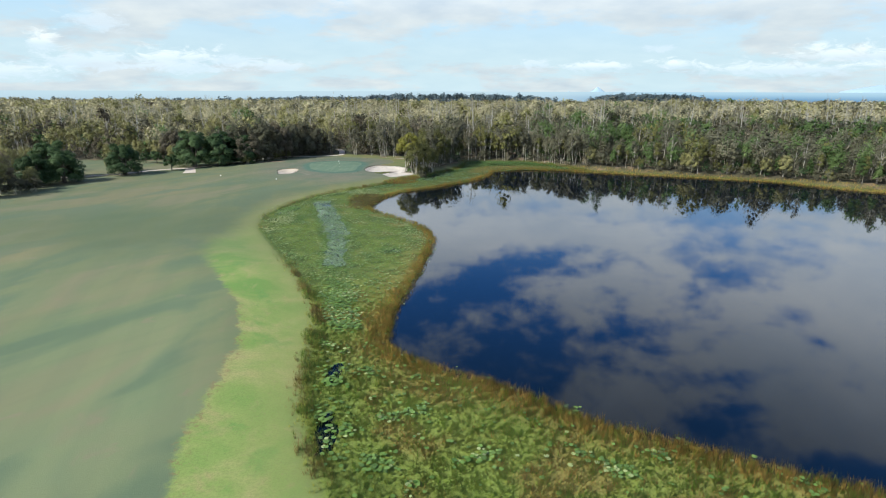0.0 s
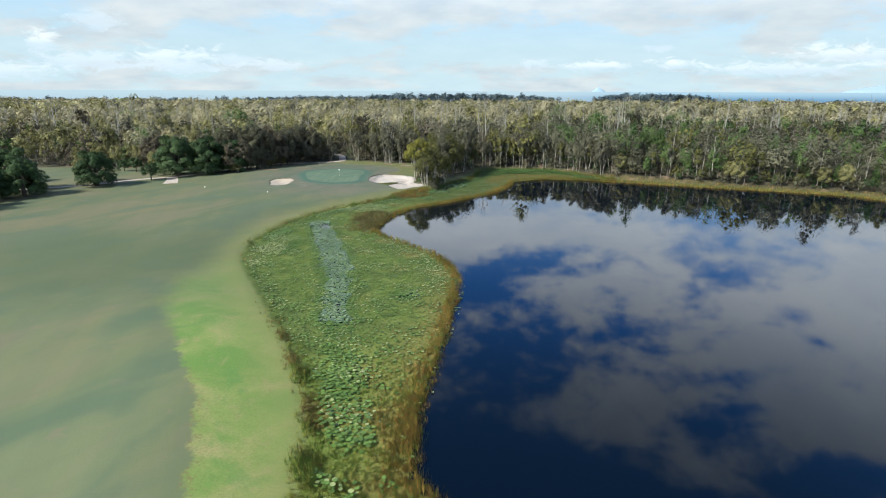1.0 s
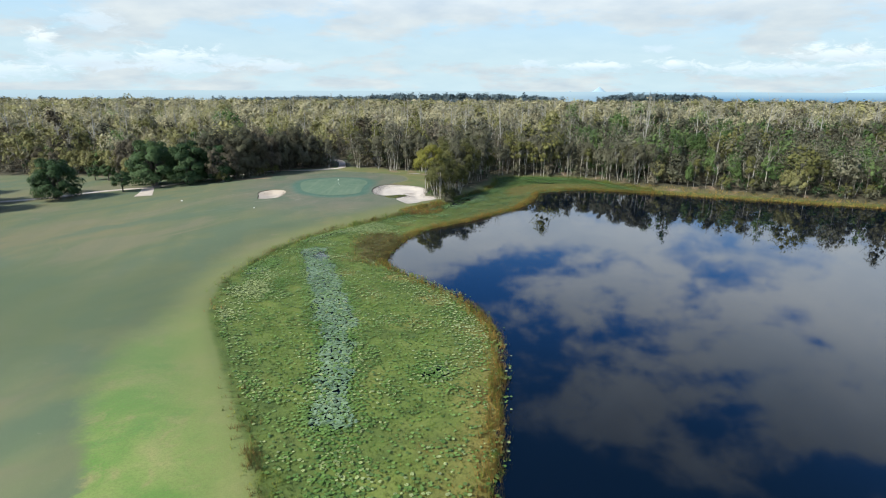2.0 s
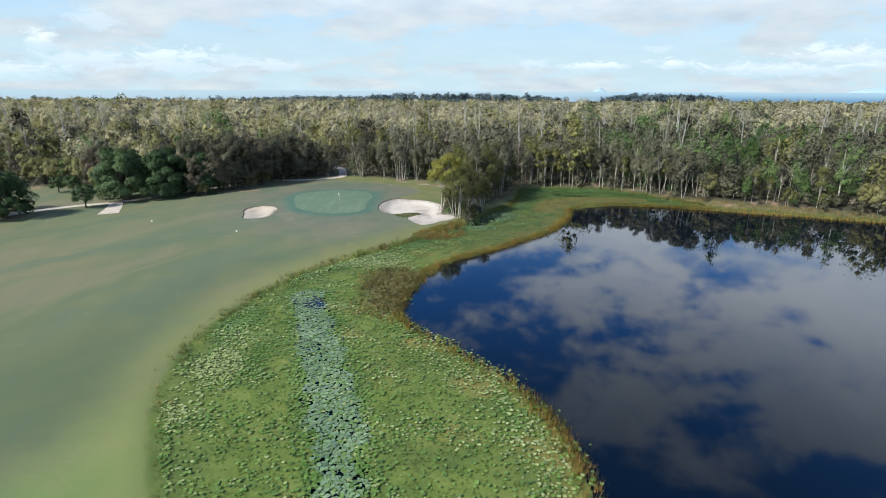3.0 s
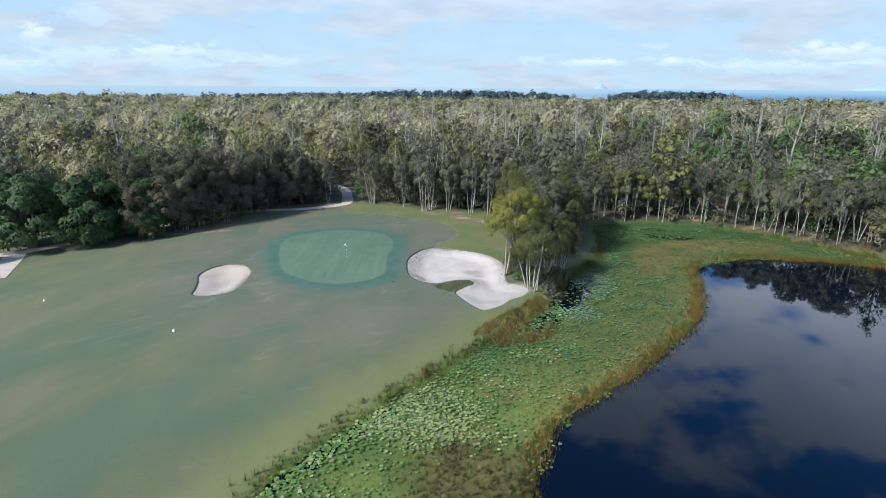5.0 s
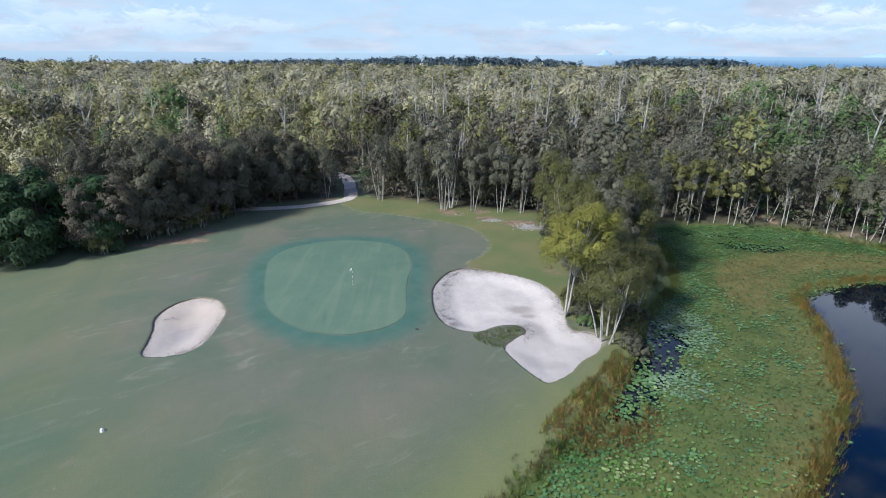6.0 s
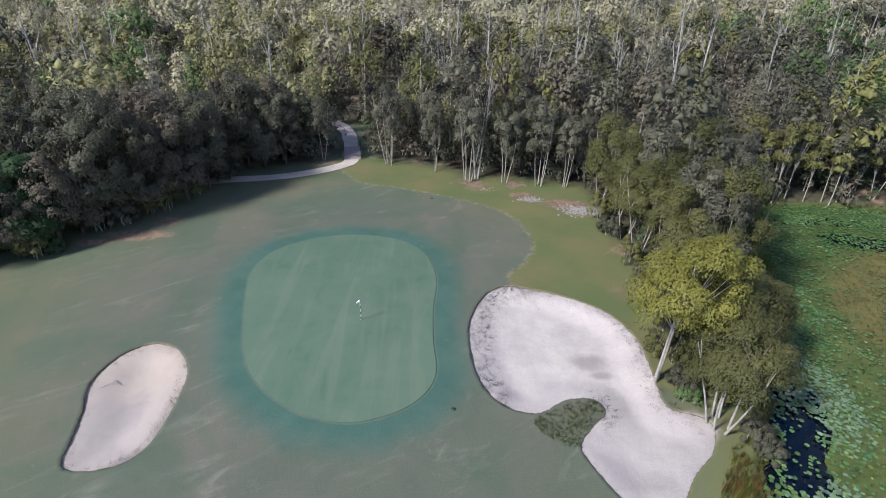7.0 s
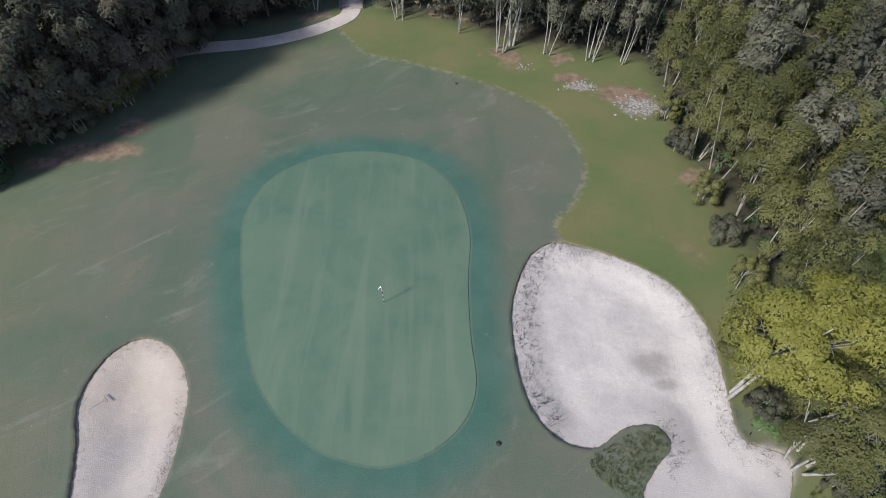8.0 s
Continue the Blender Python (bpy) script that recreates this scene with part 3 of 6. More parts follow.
LEFT_BUNKER = [(-54.4, 185.0), (-51.9, 184.1), (-50.0, 181.5), (-49.5, 178.7), (-49.5, 174.9), (-50.5, 173.0), (-52.7, 172.3), (-54.5,
    172.8), (-55.2, 175.2), (-55.8, 177.2), (-56.9, 180.2), (-56.4, 183.3)]
RIGHT_BUNKER = [(-22.9, 194.4), (-18.7, 192.9), (-15.1, 190.3), (-13.5, 186.6), (-13.5, 182.5), (-13.6, 178.6), (-11.0, 177.4), (-11.7,
    175.0), (-13.9, 172.8), (-15.4, 170.9), (-17.5, 169.3), (-18.6, 169.9), (-20.1, 172.5), (-20.9, 174.8), (-19.7, 176.6), (-18.4, 178.0),
    (-19.1, 179.2), (-21.1, 179.0), (-23.3, 177.7), (-25.6, 178.3), (-27.2, 180.4), (-27.9, 183.6), (-27.9, 188.1), (-26.5, 192.2), (-24.9,
    194.0)]
# channels of open water in the marsh: two ends and a half width
POOLS = [(-31.4, 133.3, -26.9, 119.6, 1.5), (-26.9, 119.6, -21.3, 102.2, 1.7), (-21.3, 102.2, -18.3, 83.1, 1.1), (-31.0, 132.8, -30.6,
    131.8, 1.3), (-9.5, 36, -10.4, 41, 0.32), (-11.5, 46.5, -11.2, 49.5, 0.3), (-11.7, 166.2, -7.5, 172.9, 1.0), (-7.1, 173.4, -3.1,
    180.7, 1.9), (-37.7, 122.2, -36.7, 126.1, 0.7), (17.9, 208.4, 22.6, 206.7, 1.3), (10.2, 214.0, 28.3, 212.5, 0.7), (-35.1, 140.0, -27.8,
    149.1, 0.35), (-9.9, 91.2, -9.2, 91.5, 0.5)]

lake, wet = spline(LAKE_EDGE), spline(WET_EDGE)
rough_poly, apron_poly, forest = spline(ROUGH_EDGE, 4), spline(APRON_EDGE, 4), spline(FOREST_EDGE, 3)
green_poly, left_sand, right_sand = spline(GREEN_EDGE, 8), spline(LEFT_BUNKER, 8), spline(RIGHT_BUNKER, 8)
WATER_Z = -0.3


def land_height(pts):
    """The ground's height over the plan, without the bunkers' hollows."""
    x, y = pts[:, 0], pts[:, 1]
    base = 0.92 + 0.16 * waves(pts, 70, 3) + 0.04 * waves(pts, 14, 4)
    base += 0.55 * np.exp(-((x + 39) ** 2 / 260 + (y - 190) ** 2 / 420))
    base -= 0.75 * smooth(-x, 62, 92) * smooth(y, 120, 160) * smooth(-y, -260, -225)
    base += 0.6 * np.exp(-((x + 24) ** 2 / 60 + (y - 64) ** 2 / 700))
    far = smooth(np.hypot(x, y - 150), 500, 2600)
    base += far * 2 * waves(pts, 1500, 8)
    dw, dl = signed(wet, pts), signed(lake, pts)
    bank = WATER_Z + 0.06 + 0.32 * smooth(dw, -0.6, 0.8) + (base - WATER_Z - 0.38) * smooth(dw / (5.0 + 10.0 * smooth(-y, -160, -135)), -0.05, 1.0)
    bed = WATER_Z + 0.05 + 0.03 * waves(pts, 5, 5)
    for ax, ay, bx, by, r in POOLS:
        bed = np.minimum(bed, WATER_Z + 0.05 - 0.5 * smooth(-near_line(pts, ax, ay, bx, by) + 0.35 * waves(pts, 3, 6), -r - 0.5, -r + 0.5))
    h = np.where(dw < -0.6, bed, bank)
    h = np.where(dw < 0.5, np.minimum(h, np.where(dw < -0.6, bed, bank)), h)
    return h + (np.minimum(h, WATER_Z - 0.12 - np.minimum(2, -dl * 0.3)) - h) * smooth(-dl, -0.5, 0.3), dw, dl


def bowl(pts):
    """How far the sand lies below the turf round it."""
    d = np.minimum(signed(left_sand, pts), signed(right_sand, pts))
    east = np.maximum(smooth(pts[:, 0], -22, -17), smooth(pts[:, 0], -53.2, -51.5) * smooth(-pts[:, 0], 40, 45))
    return d, 0.12 - 0.08 * east + 0.55 * smooth(-d, 0, 3.2)


def sand_height(pts):
    d, depth = bowl(pts)
    return np.maximum(land_height(pts)[0] - depth, WATER_Z + 0.22) + 0.02 * waves(pts, 1.6, 12)


def mesh_of(name, verts, faces, mats, index=None, flat=True, normals=None, tint=None):
    """A mesh from arrays; faces all have the same number of corners."""
    me = bpy.data.meshes.new(name)
    verts, faces = np.asarray(verts, np.float32), np.asarray(faces, np.int32)
    k = faces.shape[1]
    me.vertices.add(len(verts))
    me.vertices.foreach_set("co", verts.ravel())
    me.loops.add(faces.size)
    me.loops.foreach_set("vertex_index", faces.ravel())
    me.polygons.add(len(faces))
    me.polygons.foreach_set("loop_start", np.arange(0, faces.size, k, dtype=np.int32))
    for m in mats:
        me.materials.append(m)
    if index is not None:
        me.polygons.foreach_set("material_index", np.asarray(index, np.int32))
    me.polygons.foreach_set("use_smooth", np.full(len(faces), not flat or normals is not None))
    me.update()
    me.validate()
    if normals is not None:
        me.attributes.new("custom_normal", "FLOAT_VECTOR", "POINT").data.foreach_set("vector", np.asarray(normals, np.float32).ravel())
    if tint is not None:
        me.attributes.new("tint", "FLOAT", "POINT").data.foreach_set("value", np.asarray(tint, np.float32))
    return me


def thing(name, me, label, category, kind="", group=""):
    return tagged(new(name, me), label, category, group, kind)


def piece(name, me, parent, label=""):
    ob = new(name, me)
    ob.parent = parent
    return tagged(ob, label)


def base_empty(name, at, label, category, group="", kind=""):
    e = new(name)
    e.empty_display_size = 0.3
    e.location = at
    return tagged(e, label, category, group, kind)


def part(name, bm, mat, parent, label=""):
    me = bpy.data.meshes.new(name)
    bm.to_mesh(me)
    bm.free()
    me.materials.append(mat)
    return piece(name, me, parent, label)


def patch(poly, step, height, lift):
    """A sheet that fills an outline of the plan and follows a height."""
    lo, hi = poly.min(0), poly.max(0)
    gx, gy = np.meshgrid(np.arange(lo[0], hi[0], step), np.arange(lo[1], hi[1], step))
    grid = np.stack([gx.ravel(), gy.ravel()], 1)
    grid = grid[signed(poly, grid) < -step * 0.4]
    pts = np.concatenate([poly, grid])
    k = len(poly)
    res = geometry.delaunay_2d_cdt([Vector(q) for q in pts], [], [list(range(k))], 1, 1e-4)
    v = np.array([tuple(q) for q in res[0]])
    return np.column_stack([v, height(v) + lift]), np.array([list(f) for f in res[2]])


def ribbon(line, width, height, lift):
    """A strip of even width along a line of the plan."""
    d = np.gradient(line, axis=0)
    side = np.stack([-d[:, 1], d[:, 0]], 1) / np.hypot(d[:, 0], d[:, 1])[:, None]
    rows = [line + side * (width * s)[:, None] for s in (-0.5, -0.17, 0.17, 0.5)]
    flatp = np.concatenate(rows)
    k = len(line)
    v = np.column_stack([flatp, height(flatp) + lift])
    f = [(r * k + i, r * k + i + 1, (r + 1) * k + i + 1, (r + 1) * k + i) for r in range(3) for i in range(k - 1)]
    return v, np.array(f)[:, ::-1]


def spread(*runs):
    out = []
    for lo, hi, step in runs:
        out += list(np.arange(lo, hi, step))
    return np.array(out)


# ---------------------------------------------------------------- ground and water
xs = spread((-4800, -1200, 400), (-1200, -400, 80), (-400, -130, 15), (-130, -64, 2.0), (-64, 24, 0.8), (24, 60, 2.0), (60, 200, 5),
            (200, 600, 40), (600, 1400, 80), (1400, 4801, 400))
ys = spread((-1200, -100, 200), (-100, 16, 8), (16, 232, 0.8), (232, 262, 2), (262, 420, 12), (420, 1200, 60), (1200, 4801, 300))
gx, gy = np.meshgrid(xs, ys)
flat_pts = np.stack([gx.ravel(), gy.ravel()], 1)
hz, dw, dl = land_height(flat_pts)
db, depth = bowl(flat_pts)
hz = np.where(db < 0.5, hz + (np.maximum(hz - depth, WATER_Z + 0.22) - 0.25 - hz) * smooth(-db, -0.45, 0.2), hz)
nx, ny = len(xs), len(ys)
ii, jj = np.meshgrid(np.arange(nx - 1), np.arange(ny - 1))
a = (jj * nx + ii).ravel()
ground_me = mesh_of("ground", np.column_stack([flat_pts, hz]), np.stack([a, a + 1, a + nx + 1, a + nx], 1), [GROUND], flat=False)


def zone_marks(me, pts):
    """Distances to the plan's outlines, from which the turf's kinds follow."""
    for key, poly in (("d_wet", wet), ("d_rough", rough_poly), ("d_apron", apron_poly), ("d_forest", forest), ("d_green", green_poly)):
        me.attributes.new(key, "FLOAT", "POINT").data.foreach_set("value", signed(poly, pts).astype(np.float32))




def growth(pts, fw, fl):
    """What grows where in the marsh, 0 to 1: golden reeds towards the lake, deep green sedge, brown rushes."""
    x, y = pts[:, 0], pts[:, 1]
    near = smooth(-y, -80, -60)
    a, b, c = waves(pts, 9, 41), waves(pts, 4, 42), waves(pts, 17, 49)
    brown = smooth(-signed(spline([(-25, 141.5), (-20, 146), (-15.5, 141), (-17.2, 129), (-20, 126), (-23.5, 130)], 4), pts) + 0.8 * b, -1.6, 1.6)
    rust = 0.95 * smooth(-signed(spline([(9, 183), (8, 193), (14, 202), (27, 206), (40, 203), (36, 198), (23, 197), (15.5, 190)], 4), pts) + 0.8 * b, -1.4, 1.8)
    reach = 1.7 + 3.2 * near + 2.6 * smooth(y, 60, 74) * smooth(-y, -104, -92) + 3.0 * smooth(y, 144, 156) * smooth(-y, -194, -184)
    gold = np.exp(-(np.maximum(fl, 0) / reach) ** 2) * np.clip(0.85 + 0.35 * a + 0.25 * b, 0, 1)
    gold = np.maximum(gold, rust)
    gold = np.maximum(gold, near * 0.85 * smooth(a + 0.6 * c + 0.3 * b, 0.0, 0.8))
    gold = np.maximum(gold, 0.8 * smooth(a + 0.7 * c + 0.3 * b, 0.2, 1.0) * smooth(-fl, -14, -4))
    deep = np.exp(-((fw + 2.0) / 2.5) ** 2) * np.clip(0.80 + 0.6 * b, 0, 1) * smooth(fl, 1.0, 4.0)
    deep = np.maximum(deep, 0.9 * smooth(b + 0.8 * c + 0.4 * a, 0.15, 0.9) * (1 - 0.5 * near))
    deep = np.maximum(deep, 0.75 * smooth(y, 84, 96) * smooth(-y, -130, -116) * np.exp(-((fl - 3.5) / 4.0) ** 2) * np.clip(0.7 + 0.6 * b, 0, 1))
    deep = np.maximum(deep * (1 - 0.65 * near), smooth(y, 148, 162) * np.clip(0.72 + 0.4 * b, 0, 1))
    return gold * (1 - brown), deep * (1 - 0.8 * gold) * (1 - brown), brown


zone_marks(ground_me, flat_pts)
for key, value in zip(("gold", "deep", "brown"), growth(flat_pts, dw, dl)):
    ground_me.attributes.new(key, "FLOAT", "POINT").data.foreach_set("value", value.astype(np.float32))
thing("ground", ground_me, "mottled mown fairway, rough grass, marsh bed and forest floor", "ground", "structure")

wv = [(-60, 2, WATER_Z), (185, 2, WATER_Z), (185, 222, WATER_Z), (-60, 222, WATER_Z)]
thing("water", mesh_of("water", wv, [(0, 1, 2, 3)], [WATER]), "still dark blue lake water mirroring sky and trees", "lake", "structure")

# ---------------------------------------------------------------- green, bunkers, path


def only_land(pts):
    return land_height(pts)[0]


v, f = patch(green_poly, 0.7, only_land, 0.045)
thing("putting_green", mesh_of("putting_green", v, f, [GREEN], flat=False), "smooth oval putting green of close-cut grey-green turf", "putting green", "structure")


def bunker(poly, label, seed):
    """A sand bunker with a ragged turf lip round it."""
    c = poly.mean(0)
    holder = base_empty("sand_bunker", (0, 0, 0), label, "bunker", "bunkers by the green")
    v, f = patch(poly, 0.5, sand_height, 0.0)
    sand = mesh_of("sand", v, f, [SAND], flat=False)
    sand.attributes.new("rim", "FLOAT", "POINT").data.foreach_set("value", (-signed(poly, v[:, :2])).astype(np.float32))
    piece("sand", sand, holder)
    r = np.random.RandomState(seed)
    fine = np.concatenate([poly[i] + (poly[(i + 1) % len(poly)] - poly[i]) * t for i in range(len(poly)) for t in ((0.0,), (0.5,))]).reshape(-1, 2)
    k = len(fine)
    d = np.roll(fine, -1, 0) - np.roll(fine, 1, 0)
    out = np.stack([d[:, 1], -d[:, 0]], 1) / np.hypot(d[:, 0], d[:, 1])[:, None]
    if signed(poly, fine[:1] + out[:1] * 0.3)[0] < 0:
        out = -out
    rows = []
    for off, h in ((1.6, 0.0), (0.8, 0.006), (0.25, 0.015), (0.0, 0.03), (-0.05, -0.03), (-0.12, -0.5)):
        q = fine + out * (off + r.uniform(-0.05, 0.05, k) * (off < 0.2))[:, None]
        rows.append(np.column_stack([q, only_land(q if off > 0 else fine) + h + r.uniform(-0.015, 0.015, k) * (off < 0.2)]))
    v = np.concatenate(rows)
    f = [(a * k + i, a * k + (i + 1) % k, (a + 1) * k + (i + 1) % k, (a + 1) * k + i) for a in range(len(rows) - 1) for i in range(k)]
    kind = [0 if a < 3 else 1 for a in range(len(rows) - 1) for i in range(k)]
    lip = mesh_of("turf_lip", v, f, [GROUND, TURF_LIP], kind, flat=False)
    zone_marks(lip, v[:, :2])
    piece("turf_lip", lip, holder, "ragged turf lip with a dark cut face")
    return holder


bunker(left_sand, "small oval bunker of pale raked sand beside the green", 1)
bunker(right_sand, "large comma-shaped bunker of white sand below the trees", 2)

path_line = spline([(-160.5, 158.6), (-137.1, 165.5), (-123.4, 169.8), (-110, 176), (-101, 186.6), (-92.4, 193), (-81.6, 205.2), (-71.5, 216), (-62.7, 221.8),
                    (-55.3, 223.7), (-49.6, 226.5), (-45.6, 230), (-44.9, 232.5)], 8, False)
v, f = ribbon(path_line, np.full(len(path_line), 2.3), only_land, 0.05)
thing("path", mesh_of("path", v, f, [PATH_MAT], flat=False), "pale worn cart path curving behind the green", "path", "structure")
line = spline([(-46.2, 238.6), (-47, 243.4), (-48.4, 248.1), (-51.1, 252.9), (-57, 259)], 8, False)
v, f = ribbon(line, np.full(len(line), 2.6), only_land, 0.05)
thing("path", mesh_of("path", v, f, [PATH_MAT], flat=False), "sandy cart path running into the forest", "path", "structure")
line = spline([(-92.7, 193.6), (-90.2, 188.7), (-88, 183.4), (-86.7, 180.1)], 8, False)
v, f = ribbon(line, np.linspace(2.6, 4.2, len(line)), only_land, 0.06)
thing("path", mesh_of("path", v, f, [PATH_MAT], flat=False), "bare sandy spur leading from the path to the fairway", "path", "structure")


def box(bm, lo, hi, m=None):
    vs = bmesh.ops.create_cube(bm, size=1)["verts"]
    s = [hi[i] - lo[i] for i in range(3)]
    bmesh.ops.transform(bm, matrix=Matrix.Translation([(hi[i] + lo[i]) / 2 for i in range(3)]) @ Matrix.Diagonal((*s, 1)), verts=vs)
    if m is not None:
        bmesh.ops.transform(bm, matrix=m, verts=vs)
    return vs


# timber footbridge where the path enters the forest
zb = float(only_land(np.array([(-45.4, 235.5)]))[0]) + 0.10
bridge = base_empty("footbridge", (-45.4, 235.5, zb), "small timber footbridge with dark side rails on the path", "bridge")
bridge.rotation_euler = (0, 0, radians(9))
for i in range(22):
    bm = bmesh.new()
    box(bm, (-1.35, -3.3 + i * 0.3, -0.04), (1.35, -3.3 + i * 0.3 + 0.28, 0.02 + 0.008 * (i % 3)))
    part("plank", bm, DECK, bridge)
for side in (-1.42, 1.42):
    for i in range(5):
        bm = bmesh.new()
        box(bm, (side - 0.08, -3.2 + i * 1.6 - 0.08, -0.25), (side + 0.08, -3.2 + i * 1.6 + 0.08, 1.12))
        bmesh.ops.bevel(bm, geom=bm.edges[:], offset=0.01, affect="EDGES")
        part("post", bm, TIMBER, bridge)
    for zr in (0.12, 0.48, 0.88):
        bm = bmesh.new()
        box(bm, (side - 0.05, -3.4, zr), (side + 0.05, 3.4, zr + 0.16))
        part("rail", bm, TIMBER, bridge)


def tube(rings, sides):
    """Verts and quads of a tube through (centre, radius) rings."""
    v, f = [], []
    for k, (c, r) in enumerate(rings):
        for i in range(sides):
            ang = 6.2832 * i / sides
            v.append((c[0] + r * math.cos(ang), c[1] + r * math.sin(ang), c[2]))
        if k:
            o = (k - 1) * sides
            f += [(o + i, o + (i + 1) % sides, o + sides + (i + 1) % sides, o + sides + i) for i in range(sides)]
    return v, f


# flag in the hole, with banded pole
pz = float(only_land(np.array([(-37.4, 188.0)]))[0]) + 0.06
flag = base_empty("flagstick", (-37.4, 188.0, pz), "thin black and white banded flagstick with a small white flag", "flag")
for i in range(7):
    v, f = tube([((0, 0, i * 0.3), 0.022), ((0, 0, i * 0.3 + 0.3), 0.022)], 8)
    piece("pole_band", mesh_of("pole_band", v, f, [BLACK if i % 2 == 0 else WHITE]), flag)
v, f = tube([((0, 0, 0.004), 0.062), ((0, 0, 0.006), 0.054), ((0, 0, -0.03), 0.054)], 12)
piece("cup", mesh_of("cup", v, f, [WHITE]), flag)
v, f = [], []
for i in range(9):
    s = i / 8
    sag = -0.22 * s
    for zt in (2.12, 1.74):
        v.append((-0.02 - 0.27 * s, 0.05 * math.sin(5 * s), zt + sag + (0.16 * s if zt < 2 else 0)))
for i in range(8):
    f.append((2 * i, 2 * i + 1, 2 * i + 3, 2 * i + 2))
me = mesh_of("flag_cloth", v, f, [WHITE], flat=False)
cloth = piece("flag_cloth", me, flag, "limp white flag")
cloth.modifiers.new("thick", "SOLIDIFY").thickness = 0.006


def marker(x, y):
    """A low white distance marker set on the turf."""
    z = float(only_land(np.array([(x, y)]))[0])
    bm = bmesh.new()
    bmesh.ops.create_cone(bm, cap_ends=True, segments=14, radius1=0.17, radius2=0.13, depth=0.1, matrix=Matrix.Translation((0, 0, 0.05)))
    bmesh.ops.create_uvsphere(bm, u_segments=14, v_segments=8, radius=0.13, matrix=Matrix.Translation((0, 0, 0.12)))
    me = bpy.data.meshes.new("tee_marker")
    bm.to_mesh(me)
    bm.free()
    me.materials.append(WHITE)
    ob = thing("distance_marker", me, "small round white marker on the mown fairway", "marker", group="white markers on the fairway")
    ob.location = (x, y, z)


for x, y in ((-72.5, 171.5), (-51.8, 162.3)):
    marker(x, y)



def bunker_rake(x, y, turn_by):
    """A wooden bunker rake lying on the sand: handle, head bar and tines."""
    z = float(sand_height(np.array([(x, y)]))[0])
    rake = base_empty("bunker_rake", (x, y, z), "wooden bunker rake lying flat on the sand", "rake")
    rake.rotation_euler = (0, 0, radians(turn_by))
    v, f = tube([((0, 0, 0), 0.02), ((0, 0, 0.9), 0.022), ((0, 0, 1.72), 0.018)], 8)
    v = [(q[2] - 0.9, q[0], q[1] + 0.05 - 0.03 * (1.72 - q[2]) / 1.72) for q in v]
    piece("handle", mesh_of("handle", v, f, [PALE_WOOD], flat=False), rake, "bleached wooden handle")
    bm = bmesh.new()
    box(bm, (0.80, -0.30, 0.05), (0.86, 0.30, 0.09))
    bmesh.ops.bevel(bm, geom=bm.edges[:], offset=0.01, affect="EDGES")
    head = part("head", bm, DECK, rake, "worn wooden rake head")
    for i in range(9):
        bm = bmesh.new()
        box(bm, (0.82, -0.28 + i * 0.07 - 0.008, -0.01), (0.84, -0.28 + i * 0.07 + 0.008, 0.055))
        part("tine", bm, TIMBER, head)


bunker_rake(-55.9, 180.0, 43.0)


def sprinkler(x, y):
    """A dark pop-up sprinkler head, flush with the turf."""
    z = float(only_land(np.array([(x, y)]))[0])
    head = base_empty("sprinkler_head", (x, y, z), "dark round sprinkler head set flush in the turf", "sprinkler", "sprinkler heads round the green")
    v, f = tube([((0, 0, -0.05), 0.17), ((0, 0, 0.05), 0.17), ((0, 0, 0.06), 0.15), ((0, 0, 0.045), 0.14)], 14)
    piece("collar", mesh_of("collar", v, f, [TIMBER], flat=False), head)
    v, f = tube([((0, 0, 0.04), 0.13), ((0, 0, 0.062), 0.12), ((0, 0, 0.068), 0.05), ((0, 0, 0.07), 0.002)], 14)
    piece("cap", mesh_of("cap", v, f, [BLACK], flat=False), head)


for x, y in ((-31.8, 216.5), (-29.4, 177.9)):
    sprinkler(x, y)

# ---------------------------------------------------------------- plants


class Heap:
    """Collects faces with a material index, soft normals and a tint, to become one mesh."""

    def __init__(self):
        self.v, self.f, self.m, self.n, self.t, self.count = [], [], [], [], [], 0

    def add(self, v, f, m, normals=None, tint=None):
        v, f = np.asarray(v, np.float32).reshape(-1, 3), np.asarray(f, np.int32)
        if normals is None:
            normals = np.zeros_like(v)
            face = np.cross(v[f[:, 1]] - v[f[:, 0]], v[f[:, 2]] - v[f[:, 0]])
            for k in range(f.shape[1]):
                np.add.at(normals, f[:, k], face)
            normals /= np.linalg.norm(normals, axis=1)[:, None] + 1e-9
        self.v.append(v)
        self.f.append(f + self.count)
        self.m.append(np.full(len(f), m, np.int32) if np.isscalar(m) else np.asarray(m, np.int32))
        self.n.append(np.asarray(normals, np.float32))
        self.t.append(np.zeros(len(v), np.float32) if tint is None else np.asarray(tint, np.float32))
        self.count += len(v)

    def mesh(self, name, mats):
        return mesh_of(name, np.concatenate(self.v), np.concatenate(self.f), mats, np.concatenate(self.m), False, np.concatenate(self.n), np.concatenate(self.t))

    def arrays(self):
        return np.concatenate(self.v), np.concatenate(self.f), np.concatenate(self.m), np.concatenate(self.n)


def unit_rows(q):
    return q / (np.linalg.norm(q, axis=1)[:, None] + 1e-9)


def unit(r, k):
    q = r.normal(size=(k, 3))
    return q / np.linalg.norm(q, axis=1)[:, None]


